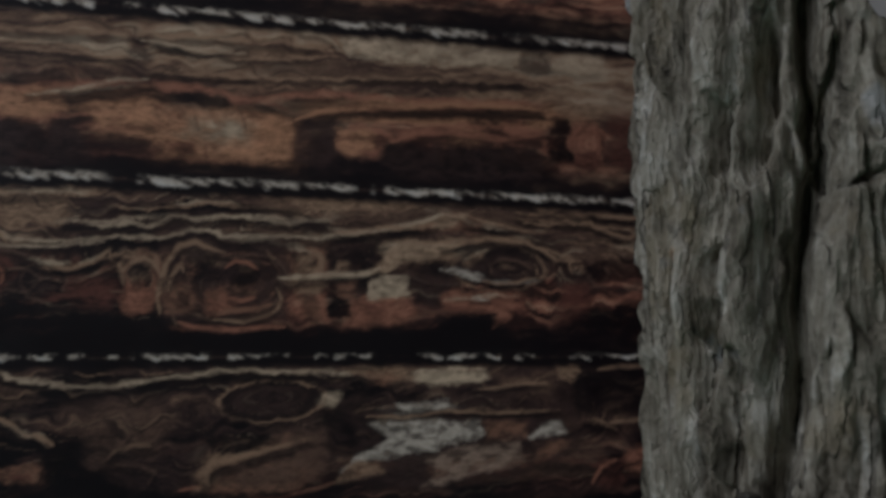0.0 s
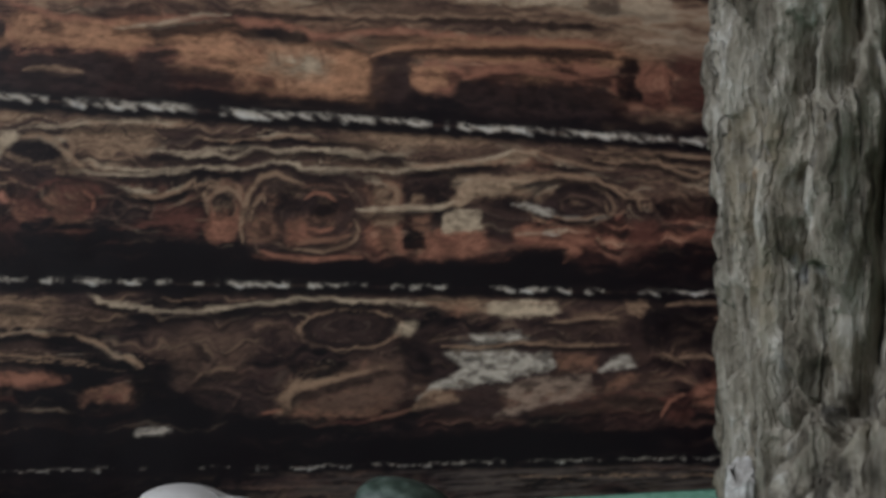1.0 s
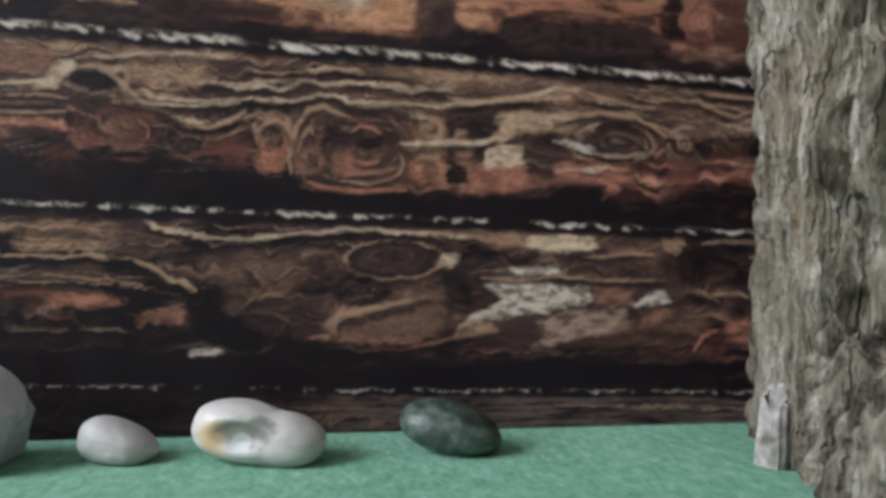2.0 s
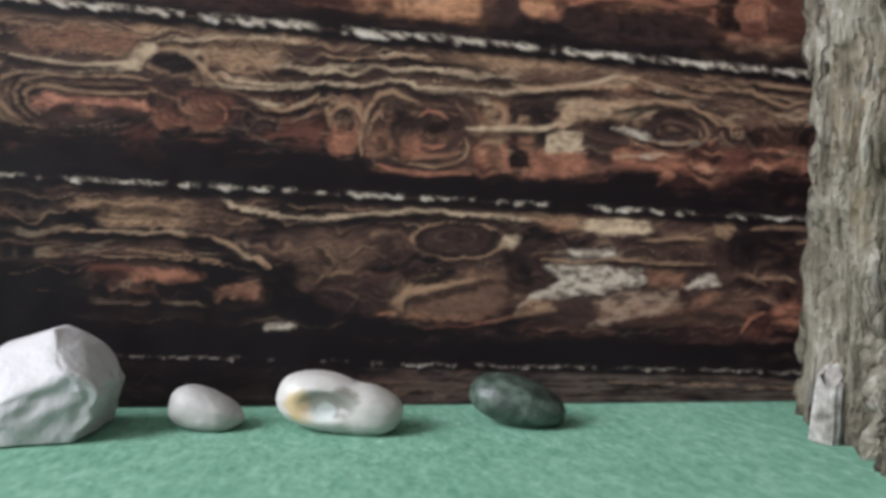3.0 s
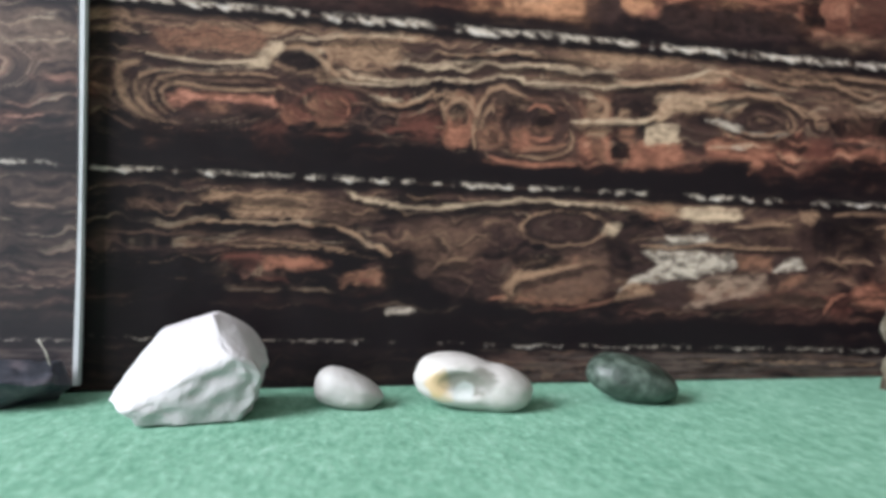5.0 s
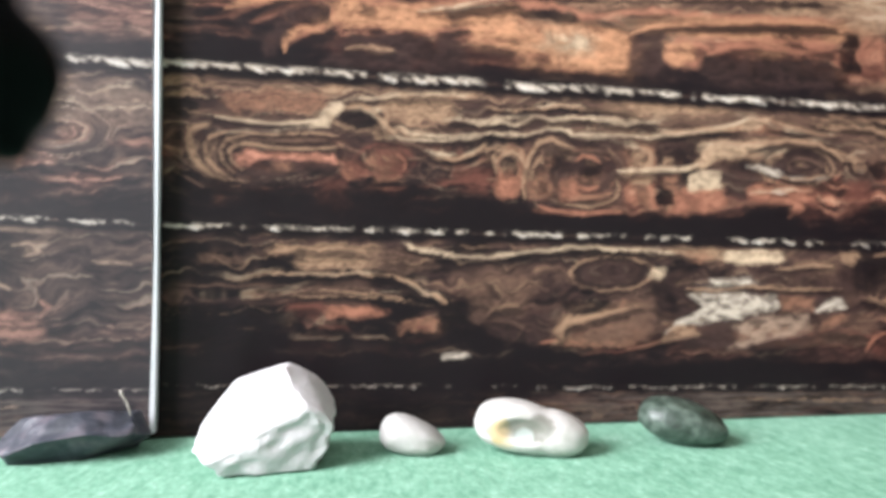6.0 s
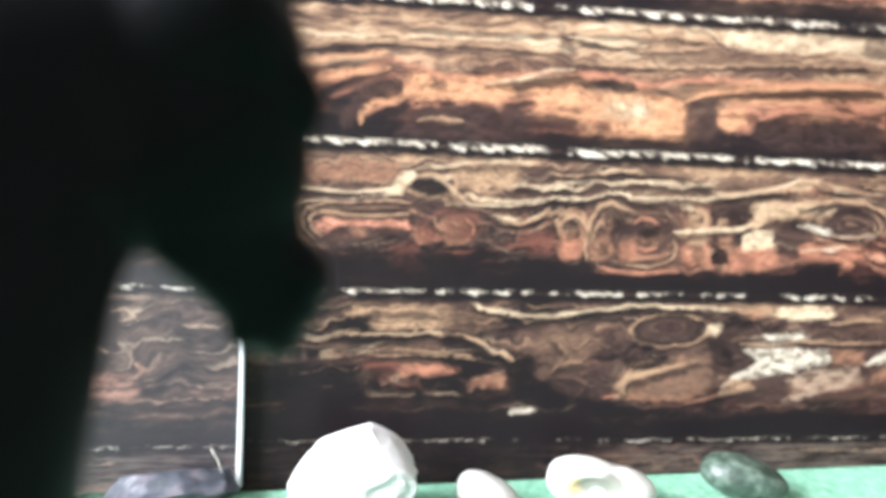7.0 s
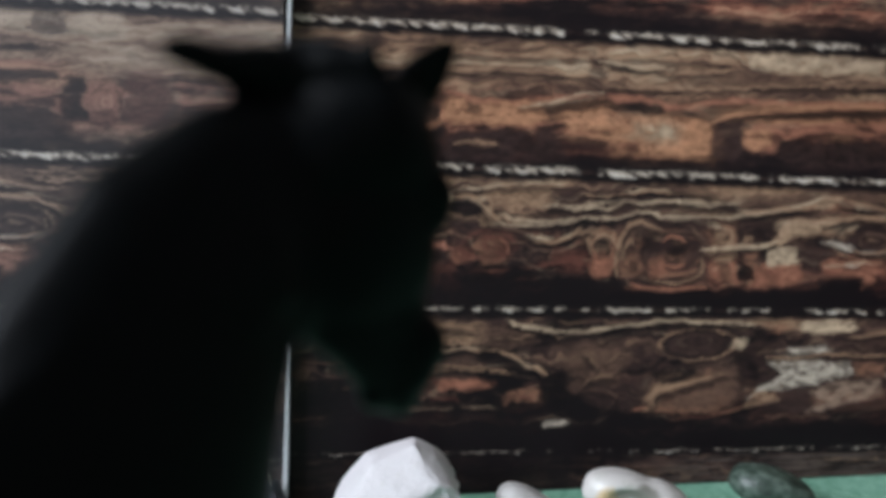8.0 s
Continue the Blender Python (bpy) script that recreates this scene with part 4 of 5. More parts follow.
    for half, shade, along, heights in LINES_UPPER + LINES_MIDDLE_TOP + LINES_MIDDLE_LOW + LINES_LOWER:
        across = sz - np.interp(sx, along, heights)
        ends = ease(sx, along[0] - 0.1, along[0] + 0.4) * ease(sx, along[-1] + 0.1, along[-1] - 0.4)
        colour = blend(0.60 * ends * ease(np.abs(across + 2.4 * half), half * 2.3, half * 0.7), colour, UMBER)
        colour = blend(0.85 * ends * ease(np.abs(across + ragged), half * 1.3, half * 0.2) * fade, colour, shade)
    # the foot of each log is drawn nearly black
    colour = blend(0.88 * ease(place + 0.2 * crinkle, 0.27, 0.06), colour, UMBER)
    # grey streaks under the lowest seam, dimmed westward for the shadow behind the stones
    low = ease(z - seams[3], 0.0, -0.15) * ease(x, -4.5, 1.5, 0.04, 1.0) * ease(cloud(0.45 * x, 8.5 * z + 0.2 * crinkle, 96, 4, 0.6), 0.40, 0.64)
    colour = blend(0.75 * low, colour, (0.088, 0.068, 0.060))
    colour = draw_details(colour, x, z, h, grit)
    # the west foot: a dark log with the stones' shadow painted over it
    colour = blend(0.75 * ease(z - seams[3], 0.0, -0.15) * ease(x, -3.0, -6.0), colour, UMBER)
    # seams: pale, frayed caulk over a black gap
    for k, seam in enumerate(seams):
        thick = (0.16, 0.16, 0.10, 0.045)[k]
        twist = cloud(1.9 * (x + 1.3 * z), 1.9 * z, 50 + k, 3, 0.55)
        colour = blend(ease(np.abs(z - seam + 0.20 * (twist - 0.5) + thick + 0.05), thick + 0.20, thick * 0.5), colour, UMBER)
        off = np.abs(z - seam + 0.36 * (twist - 0.5))
        whole = cloud((0.5, 0.5, 0.9, 0.9)[k] * x, np.full_like(x, 9.3 + 3 * k), 60 + k, 4, 0.65)
        lo, hi = ((0.26, 0.42), (0.26, 0.42), (0.38, 0.54), (0.40, 0.56))[k]
        band = ease(off, thick, thick * 0.25) * ease(whole, lo, hi) * ease(0.7 * twist + 0.4 * speck, 0.42, 0.58, 0.15, 1.0)
        colour = blend(band * (1.0, 1.0, 0.9, 0.5)[k], colour, shades(twist, [(0.35, (0.16, 0.14, 0.12)), (0.55, BONE), (0.75, (0.54, 0.51, 0.47))]))
    # the print is made paler towards its east end: uneven light painted into the ink
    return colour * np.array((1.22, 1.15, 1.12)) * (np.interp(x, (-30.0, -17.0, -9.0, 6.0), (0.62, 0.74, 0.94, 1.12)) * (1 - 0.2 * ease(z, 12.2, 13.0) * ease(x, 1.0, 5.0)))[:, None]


LAYERED = 0.62


def printed_wood():
    """Satin print: the sheet's own ink colours under fine dots and a faint relief."""
    n = Net("printed_log_wall", 0.45, 0.16)
    ink = n.tree.nodes.new("ShaderNodeVertexColor")
    ink.layer_name = "ink"
    at = n.coords.outputs["Object"]
    dots, sheen = n.noise(at, 1500.0, 2.0, 0.6), n.noise(at, 90.0, 3.0)
    colour = n.mix(n.step(dots, 0.35, 0.75, 0.0, 0.35), ink.outputs[0], n.mix(0.5, ink.outputs[0], (0.02, 0.014, 0.011)))
    n.bump(n.noise(at, 700.0, 2.0), 0.05, 0.0004)
    return n.done(colour, n.step(sheen, 0.3, 0.7, 0.44, 0.60))


def felt():
    """Soft green craft foam, mottled, with short pale flecks."""
    n = Net("green_craft_foam", 0.9, 0.15)
    at = n.coords.outputs["Object"]
    x, y, z = n.xyz()
    deep = n.vec(x, n.mul(y, 0.5), z)
    mottle, fleck = n.noise(deep, 260.0, 4.0, 0.65, 0.3), n.noise(deep, 700.0, 2.0, 0.5, 0.6)
    broad = n.noise(at, 24.0, 3.0)
    value = n.lin(mottle, 0.55, n.lin(fleck, 0.28, n.mul(broad, 0.20)))
    colour = n.ramp(value, [(0.36, (0.098, 0.244, 0.165)), (0.49, (0.152, 0.322, 0.226)), (0.58, (0.194, 0.378, 0.276)), (0.70, (0.325, 0.520, 0.415))])
    n.bump(n.lin(mottle, 0.6, fleck), 0.2, 0.0006)
    return n.done(colour)


def white_stone(name, tint, stain, rough_scale=120.0):
    n = Net(name, 0.55, 0.4)
    at = n.coords.outputs["Object"]
    cloud, grain = n.noise(at, 60.0, 4.0, 0.6), n.noise(at, 420.0, 3.0)
    colour = n.mix(n.step(cloud, 0.42, 0.70), tint, stain)
    colour = n.mix(n.mul(n.step(grain, 0.60, 0.75), 0.35), colour, (0.50, 0.48, 0.45))
    n.bump(n.lin(n.noise(at, rough_scale, 4.0, 0.6), 1.0, n.mul(grain, 0.4)), 0.6, 0.0014)
    return n.done(colour)


def hollow_stone():
    """White quartz with an ochre-rimmed grey hollow on the front."""
    n = Net("white_quartz_with_hollow", 0.4, 0.5)
    at = n.coords.outputs["Object"]
    x, y, z = n.xyz()
    cloud, grain = n.noise(at, 150.0, 4.0, 0.6), n.noise(at, 500.0, 3.0)
    colour = n.mix(n.step(cloud, 0.5, 0.75), (0.48, 0.46, 0.435), (0.38, 0.37, 0.335))
    w = n.mul(n.sub(cloud, 0.5), 0.006)
    front = n.step(y, 0.0, -0.003)

    def spot(sx, sz, rx, rz, soft):
        dx, dz = n.math("DIVIDE", n.add(n.sub(x, sx), w), rx), n.math("DIVIDE", n.add(n.sub(z, sz), w), rz)
        return n.mul(front, n.step(n.lin(dx, dx, n.mul(dz, dz)), 1 + soft, 1 - soft))

    colour = n.mix(n.mul(spot(-0.0098, 0.0086, 0.0034, 0.0036, 0.6), 0.80), colour, (0.48, 0.33, 0.15))
    colour = n.mix(n.mul(spot(-0.0085, 0.0045, 0.0035, 0.0018, 0.8), 0.5), colour, (0.50, 0.38, 0.18))
    colour = n.mix(n.mul(spot(-0.0008, 0.0092, 0.0076, 0.0036, 0.45), 0.88), colour, (0.13, 0.13, 0.105))
    colour = n.mix(n.mul(spot(-0.0022, 0.0062, 0.0030, 0.0026, 0.6), 0.70), colour, (0.40, 0.435, 0.415))
    n.bump(n.lin(cloud, 1.0, n.mul(grain, 0.3)), 0.25, 0.0008)
    return n.done(colour)


def mottled_stone(name, dark, mid, light, scale=130.0, roughness=0.45):
    n = Net(name, roughness, 0.5)
    at = n.coords.outputs["Object"]
    cloud, vein, grain = n.noise(at, scale, 5.0, 0.65, 0.6), n.cells(at, scale * 1.3), n.noise(at, 700.0, 2.0)
    value = n.lin(cloud, 0.75, n.lin(vein, 0.18, n.mul(grain, 0.12)))
    n.bump(n.lin(cloud, 1.0, n.mul(grain, 0.5)), 0.3, 0.0008)
    return n.done(n.ramp(value, [(0.36, dark), (0.52, mid), (0.70, light)]))


def bark_wood():
    """Weathered grey bark with the shade of its fissures painted in, pale ridges and ochre stains."""
    n = Net("weathered_bark", 0.85, 0.15)
    x, y, z = n.xyz()
    at = n.coords.outputs["Object"]
    sway = n.sub(n.noise(at, 45.0, 3.0), 0.5)
    tall = n.vec(n.lin(sway, 0.010, x), n.lin(sway, 0.010, y), n.mul(z, 0.11))
    fibre, grain = n.noise(tall, 170.0, 6.0, 0.64, 0.5), n.noise(at, 420.0, 4.0, 0.65)
    blotch, crust = n.noise(at, 38.0, 4.0, 0.6), n.noise(n.vec(x, y, n.mul(z, 0.45)), 120.0, 5.0, 0.62)
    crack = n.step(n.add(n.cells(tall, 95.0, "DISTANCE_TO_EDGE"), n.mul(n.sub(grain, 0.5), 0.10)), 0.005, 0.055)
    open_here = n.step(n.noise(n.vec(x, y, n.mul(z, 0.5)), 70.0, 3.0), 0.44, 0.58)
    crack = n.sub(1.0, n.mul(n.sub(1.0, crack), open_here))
    value = n.lin(fibre, 0.52, n.lin(grain, 0.12, n.mul(crust, 0.36)))
    colour = n.ramp(value, [(0.37, (0.042, 0.035, 0.026)), (0.45, (0.145, 0.124, 0.092)), (0.53, (0.265, 0.236, 0.184)), (0.63, (0.47, 0.44, 0.38))])
    colour = n.mix(n.mul(n.step(blotch, 0.52, 0.68), 0.55), colour, (0.20, 0.158, 0.098))
    colour = n.mix(n.mul(n.step(n.noise(at, 55.0, 3.0), 0.62, 0.72), 0.45), colour, (0.36, 0.37, 0.38))
    colour = n.mix(n.mul(n.step(n.noise(at, 34.0, 4.0, 0.6), 0.67, 0.74), 0.6), colour, (0.36, 0.20, 0.09))
    # near-black along the cracks: the shade of their depth, put into the colour
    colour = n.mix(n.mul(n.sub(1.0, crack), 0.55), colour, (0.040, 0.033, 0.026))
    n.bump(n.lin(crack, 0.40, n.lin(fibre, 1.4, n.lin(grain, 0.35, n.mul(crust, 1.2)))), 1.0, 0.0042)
    return n.done(colour)


def plain(name, colour, roughness=0.6, specular=0.5, scale=60.0, vary=0.12, relief=0.1):
    n = Net(name, roughness, specular)
    at = n.coords.outputs["Object"]
    patch = n.noise(at, scale, 5.0, 0.6)
    dim = tuple(c * (1 - vary) for c in colour)
    n.bump(patch, relief, 0.001)
    return n.done(n.mix(n.step(patch, 0.35, 0.65), dim, colour))


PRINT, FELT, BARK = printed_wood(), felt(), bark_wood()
CARD = plain("white_card", (0.55, 0.56, 0.58), 0.5, 0.4, 80.0, 0.08)
GREYBOARD = plain("grey_board", (0.33, 0.32, 0.31), 0.8, 0.2, 120.0, 0.2)
CHALK = white_stone("white_limestone", (0.52, 0.50, 0.506), (0.46, 0.45, 0.452))
MILKY = white_stone("milky_quartz", (0.42, 0.405, 0.39), (0.35, 0.345, 0.32), 80.0)
HOLLOW = hollow_stone()
GREENSTONE = mottled_stone("green_serpentine", (0.007, 0.012, 0.009), (0.030, 0.048, 0.036), (0.115, 0.15, 0.125), 150.0)
SLATE = mottled_stone("purple_slate", (0.015, 0.017, 0.023), (0.040, 0.044, 0.058), (0.120, 0.100, 0.115), 110.0, 0.5)
BLACK = plain("black_moulded_plastic", (0.0012, 0.0017, 0.0021), 0.42, 0.045, 300.0, 0.3, 0.12)
PLASTER = plain("white_plaster", (0.50, 0.485, 0.46), 0.9, 0.2, 6.0, 0.06)
TABLE = plain("table_wood", (0.28, 0.17, 0.09), 0.5, 0.4, 14.0, 0.3)
STICK = mottled_stone("brown_stick_wood", (0.03, 0.018, 0.010), (0.085, 0.050, 0.028), (0.22, 0.15, 0.09), 160.0, 0.8)
BARE = mottled_stone("bare_pale_wood", (0.10, 0.09, 0.075), (0.28, 0.262, 0.235), (0.50, 0.48, 0.45), 160.0, 0.8)
STRAW = plain("dry_straw", (0.55, 0.51, 0.44), 0.7, 0.3, 400.0, 0.2)


# ---- mesh helpers ----
def mesh_of(name, bm, material, smooth=True):
    me = bpy.data.meshes.new(name)
    bm.normal_update()
    bm.to_mesh(me)
    bm.free()
    me.materials.append(material)
    for p in me.polygons:
        p.use_smooth = smooth
    return me


def part(name, bm, material, parent=None, label="", smooth=True):
    """One mesh object, under a thing where a parent is given."""
    ob = new(name, mesh_of(name, bm, material, smooth))
    if parent is not None:
        ob.parent = parent
    return tagged(ob, label)


def slab(x0, x1, y0, y1, z0, z1, bevel=0.0):
    bm = bmesh.new()
    bmesh.ops.create_cube(bm, size=1.0)
    for v in bm.verts:
        v.co = Vector((x0 + (v.co.x + 0.5) * (x1 - x0), y0 + (v.co.y + 0.5) * (y1 - y0), z0 + (v.co.z + 0.5) * (z1 - z0)))
    if bevel:
        bmesh.ops.bevel(bm, geom=list(bm.edges), offset=bevel, segments=2, affect="EDGES", profile=0.6)
    return bm


def structure(name, bm, material, label, smooth=False):
    return tagged(part(name, bm, material, None, label, smooth), category=name.split("_")[0], kind="structure")


# ---- the room round the table ----
X0, X1, Y0, Y1, Z0, Z1 = -1.30, 1.70, -2.30, 0.90, -0.75, 1.75
T = 0.12
structure("floor", slab(X0 - T, X1 + T, Y0 - T, Y1 + T, Z0 - T, Z0), TABLE, "plain brown wooden floor of the room")
structure("ceiling", slab(X0 - T, X1 + T, Y0 - T, Y1 + T, Z1, Z1 + T), PLASTER, "plain white plaster ceiling")
structure("wall_north", slab(X0, X1, Y1, Y1 + T, Z0, Z1), PLASTER, "plain white plaster wall")
structure("wall_south", slab(X0, X1, Y0 - T, Y0, Z0, Z1), PLASTER, "plain white plaster wall")
structure("wall_east", slab(X1, X1 + T, Y0 - T, Y1 + T, Z0, Z1), PLASTER, "plain white plaster wall")


def window_wall():
    """The wall with the window's opening through it, as four blocks round the hole."""
    bm = bmesh.new()
    y0, y1, z0, z1 = WIN_Y - WIN_W / 2, WIN_Y + WIN_W / 2, WIN_Z - WIN_H / 2, WIN_Z + WIN_H / 2
    for a, b, c, d in ((Y0 - T, y0, Z0, Z1), (y1, Y1 + T, Z0, Z1), (y0, y1, Z0, z0), (y0, y1, z1, Z1)):
        block = slab(X0 - T, X0, a, b, c, d)
        tmp = bpy.data.meshes.new("block")
        block.to_mesh(tmp)
        block.free()
        bm.from_mesh(tmp)
        bpy.data.meshes.remove(tmp)
    return bm


structure("wall_west", window_wall(), PLASTER, "white plaster wall with a window opening")
structure("table_top", slab(-0.75, 0.85, -0.75, 0.35, -0.034, -0.0034, 0.002), TABLE, "brown wooden table top under the green sheet")

# ---- green sheet ----
def fuzzy_sheet(x0, x1, y0, y1, thick, near):
    """A soft sheet with a lumpy, fibrous top, finely divided within near (x0, x1, y0, y1)."""
    def steps(lo, a, b, hi):
        return np.concatenate([np.linspace(lo, a, 14)[:-1], np.linspace(a, b, int((b - a) / 0.00075)), np.linspace(b, hi, 14)[1:]])

    xs, ys = steps(x0, near[0], near[1], x1), steps(y0, near[2], near[3], y1)
    gx, gy = (g.ravel() for g in np.meshgrid(xs, ys))
    lumps = cloud(gx * 520, gy * 440, 101, 3, 0.6) - 0.5
    fibres = np.abs(ripples(gx * 620, gy * 560, 111))
    inside = (gx > x0) & (gx < x1) & (gy > y0) & (gy < y1)
    gz = np.where(inside, 0.0004 * lumps - 0.0001 * fibres, -0.0008)
    nx, ny = len(xs), len(ys)
    top = np.stack([gx, gy, np.minimum(gz, 0.0003)], -1)
    low = np.array([(x0, y0, -thick), (x1, y0, -thick), (x1, y1, -thick), (x0, y1, -thick)])
    c = nx * ny
    a = (np.arange(ny - 1)[:, None] * nx + np.arange(nx - 1)[None]).ravel()
    quads = np.stack([a, a + 1, a + nx + 1, a + nx], -1).tolist()
    rim = [list(range(nx)), list(range(nx - 1, c, nx)), list(range(c - 1, c - nx - 1, -1)), list(range(c - nx, -1, -nx))]
    sides = [[c + k, c + (k + 1) % 4] + edge[::-1] for k, edge in enumerate(rim)]
    me = bpy.data.meshes.new("foam_sheet")
    me.from_pydata(np.concatenate([top, low]).tolist(), [], quads + sides + [[c + 3, c + 2, c + 1, c]])
    me.materials.append(FELT)
    me.polygons.foreach_set("use_smooth", [k < len(quads) for k in range(len(me.polygons))])
    return me


sheet = new("foam_sheet", fuzzy_sheet(-0.42, 0.40, -0.42, 0.055, 0.003, (-0.25, 0.17, -0.15, 0.02)))
tagged(sheet, "mottled mint-green craft foam sheet laid flat on the table", "craft sheet")


# ---- printed panels ----
def printed_sheet(x0, x1, z0, z1, hazed, pitch=0.0005):
    """A flat sheet whose points carry the print's ink colours, or a form of them greyed by painted sheen."""
    nx, nz = int((x1 - x0) / pitch), int((z1 - z0) / pitch)
    gx, gz = np.meshgrid(np.linspace(x0, x1, nx + 1), np.linspace(z0, z1, nz + 1))
    gx, gz = gx.ravel(), gz.ravel()
    me = bpy.data.meshes.new("printed_sheet")
    me.vertices.add(len(gx))
    me.vertices.foreach_set("co", np.stack([gx, np.zeros_like(gx), gz], -1).ravel())
    a = (np.arange(nz)[:, None] * (nx + 1) + np.arange(nx)[None]).ravel()
    quads = np.stack([a, a + 1, a + nx + 2, a + nx + 1], -1)
    me.loops.add(quads.size)
    me.loops.foreach_set("vertex_index", quads.ravel())
    me.polygons.add(len(quads))
    me.polygons.foreach_set("loop_start", np.arange(len(quads)) * 4)
    me.update()
    ink = me.color_attributes.new("ink", "FLOAT_COLOR", "POINT")
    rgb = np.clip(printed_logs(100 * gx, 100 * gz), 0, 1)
    # grey lift and weaker colour imitate sheen lying over the panel
    rgb = rgb * (1 - 0.55 * hazed) + hazed * (0.22 * rgb.mean(1, keepdims=True) + np.array((0.026, 0.025, 0.028)))
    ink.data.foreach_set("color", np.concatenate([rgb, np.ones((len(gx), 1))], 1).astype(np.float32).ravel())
    me.materials.append(PRINT)
    return me


def printed_panel(x0, x1, y, z0, z1, origin, thick, hazed, label):
    """A board with the print on its front; the print is laid from origin."""
    thing = new("backdrop_panel")
    thing.location = origin
    ox, oy, oz = origin
    core = slab(x0 - ox, x1 - ox, y + 0.0003 - oy, y + thick - oy, z0 - oz, z1 - oz, 0.0002)
    part("board", core, GREYBOARD, thing, "grey board core", False)
    face = new("printed_sheet", printed_sheet(x0 - ox, x1 - ox, z0 - oz, z1 - oz, hazed))
    face.parent = thing
    face.location.y = y - oy
    tagged(face, "satin print of weathered brown logs")
    return tagged(thing, label, "backdrop panel", "printed backdrop panels")


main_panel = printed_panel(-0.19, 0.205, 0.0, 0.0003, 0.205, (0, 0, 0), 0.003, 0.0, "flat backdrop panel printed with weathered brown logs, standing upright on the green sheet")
EDGE_X = -0.1620
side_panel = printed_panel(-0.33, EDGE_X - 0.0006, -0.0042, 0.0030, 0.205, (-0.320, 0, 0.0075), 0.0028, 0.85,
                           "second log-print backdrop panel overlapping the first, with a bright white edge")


def edge_strip():
    """The white edge of the overlapping panel, slightly bowed."""
    bm = bmesh.new()
    rings = []
    for k in range(41):
        z = 0.0030 + 0.202 * k / 40
        x = EDGE_X + 0.0030 * (z / 0.18) + 0.0004 * math.sin(z * 31) - 0.0010
        w = 0.0008 + 0.00015 * math.sin(z * 57 + 1)
        rings.append([bm.verts.new((x + dx * w, -0.0042 + dy, z)) for dx, dy in ((-1, 0.0), (-0.8, -0.0006), (0.7, -0.0006), (1, 0.0), (1, 0.0024), (-1, 0.0024))])
    for a, b in zip(rings, rings[1:]):
        for k in range(6):
            bm.faces.new((a[k], a[(k + 1) % 6], b[(k + 1) % 6], b[k]))
    bm.faces.new(rings[0][::-1])
    bm.faces.new(rings[-1])
    for v in bm.verts:
        v.co -= side_panel.location
    bmesh.ops.recalc_face_normals(bm, faces=bm.faces)
    return bm


part("edge_strip", edge_strip(), CARD, side_panel, "white cut edge", False)


# ---- stones ----
def stone(seed, size, cuts=(), lump=0.10, lump_scale=1.3, pits=0.0, subdiv=5, roundness=1.0):
    """A stone from a ball: cut flat by planes (direction, distance), then lumped and pitted; it sits on z = 0."""
    bm = bmesh.new()
    bmesh.ops.create_icosphere(bm, subdivisions=subdiv, radius=1.0)
    shift = Vector((seed * 3.7, seed * 1.9, seed * 5.3))
    planes = [(Vector(d).normalized(), k) for d, k in cuts]
    for v in bm.verts:
        p = v.co.copy()
        for d, k in planes * 3:
            over = p.dot(d) - k
            if over > 0:
                p -= d * over * 0.94 * roundness
        out = v.co.normalized()
        p += out * lump * (noise.fractal(v.co * lump_scale + shift, 1.0, 2.0, 3) * 0.8)
        if pits:
            low = max(0.0, 0.35 - v.co.z + 0.3 * v.co.x)
            p += out * pits * min(low, 0.6) * (noise.noise(v.co * 6.0 + shift) + 1.0 * noise.noise(v.co * 13.0 + shift))
        v.co = p
    for _ in range(8):
        bmesh.ops.smooth_vert(bm, verts=bm.verts, factor=0.5, use_axis_x=True, use_axis_y=True, use_axis_z=True)
    lo = [min(v.co[k] for v in bm.verts) for k in range(3)]
    hi = [max(v.co[k] for v in bm.verts) for k in range(3)]
    for v in bm.verts:
        v.co = Vector([(v.co[k] - (lo[k] + hi[k]) / 2) / (hi[k] - lo[k]) * size[k] for k in range(3)])
        v.co.z += size[2] / 2
        if v.co.z < 0.08 * size[2]:
            v.co.z = max(v.co.z * 0.35, 0.0)
    return bm


def place_stone(name, bm, material, at, turn, label, lean=(0, 0)):
    ob = part(name, bm, material, None, label)
    ob.matrix_world = pose(*at, lean[0], lean[1], turn)
    return tagged(ob, category="stone", group="stones along the backdrop")


ROCK_PLANES = [
    # the outline: two slopes up to the point, the steep flanks, the undercut ends
    ((-0.454, -0.05, 0.89), 0.777), ((-0.90, -0.08, 0.437), 0.712), ((-0.716, 0, -0.698), 1.14), ((0.80, -0.2, -0.56), 1.22), ((0.63, -0.10, 0.78), 0.94), ((0.868, -0.10, 0.496), 0.885),
    ((0.978, 0, 0.209), 0.955), ((0.98, 0, -0.20), 1.0), ((0, 0, -1), 1.0), ((0.1, 0.95, 0.3), 0.85),
    # the broad pale face, the flank beside its ridge, and the broken lower front
    ((-0.30, -0.75, 0.59), 0.60), ((0.60, -0.40, 0.69), 0.885), ((0.28, -0.95, -0.05), 0.94), ((0.1, -0.8, -0.6), 1.34),
]
rock = stone(3.1, (0.0412, 0.036, 0.0278), [(d, 0.62 * k) for d, k in ROCK_PLANES], 0.030, 2.0, 0.095, 6, 0.66)
place_stone("white_rock", rock, CHALK, (-0.1246, -0.0290, 0), 0, "large angular chalk-white rock with a pointed top on the green sheet")


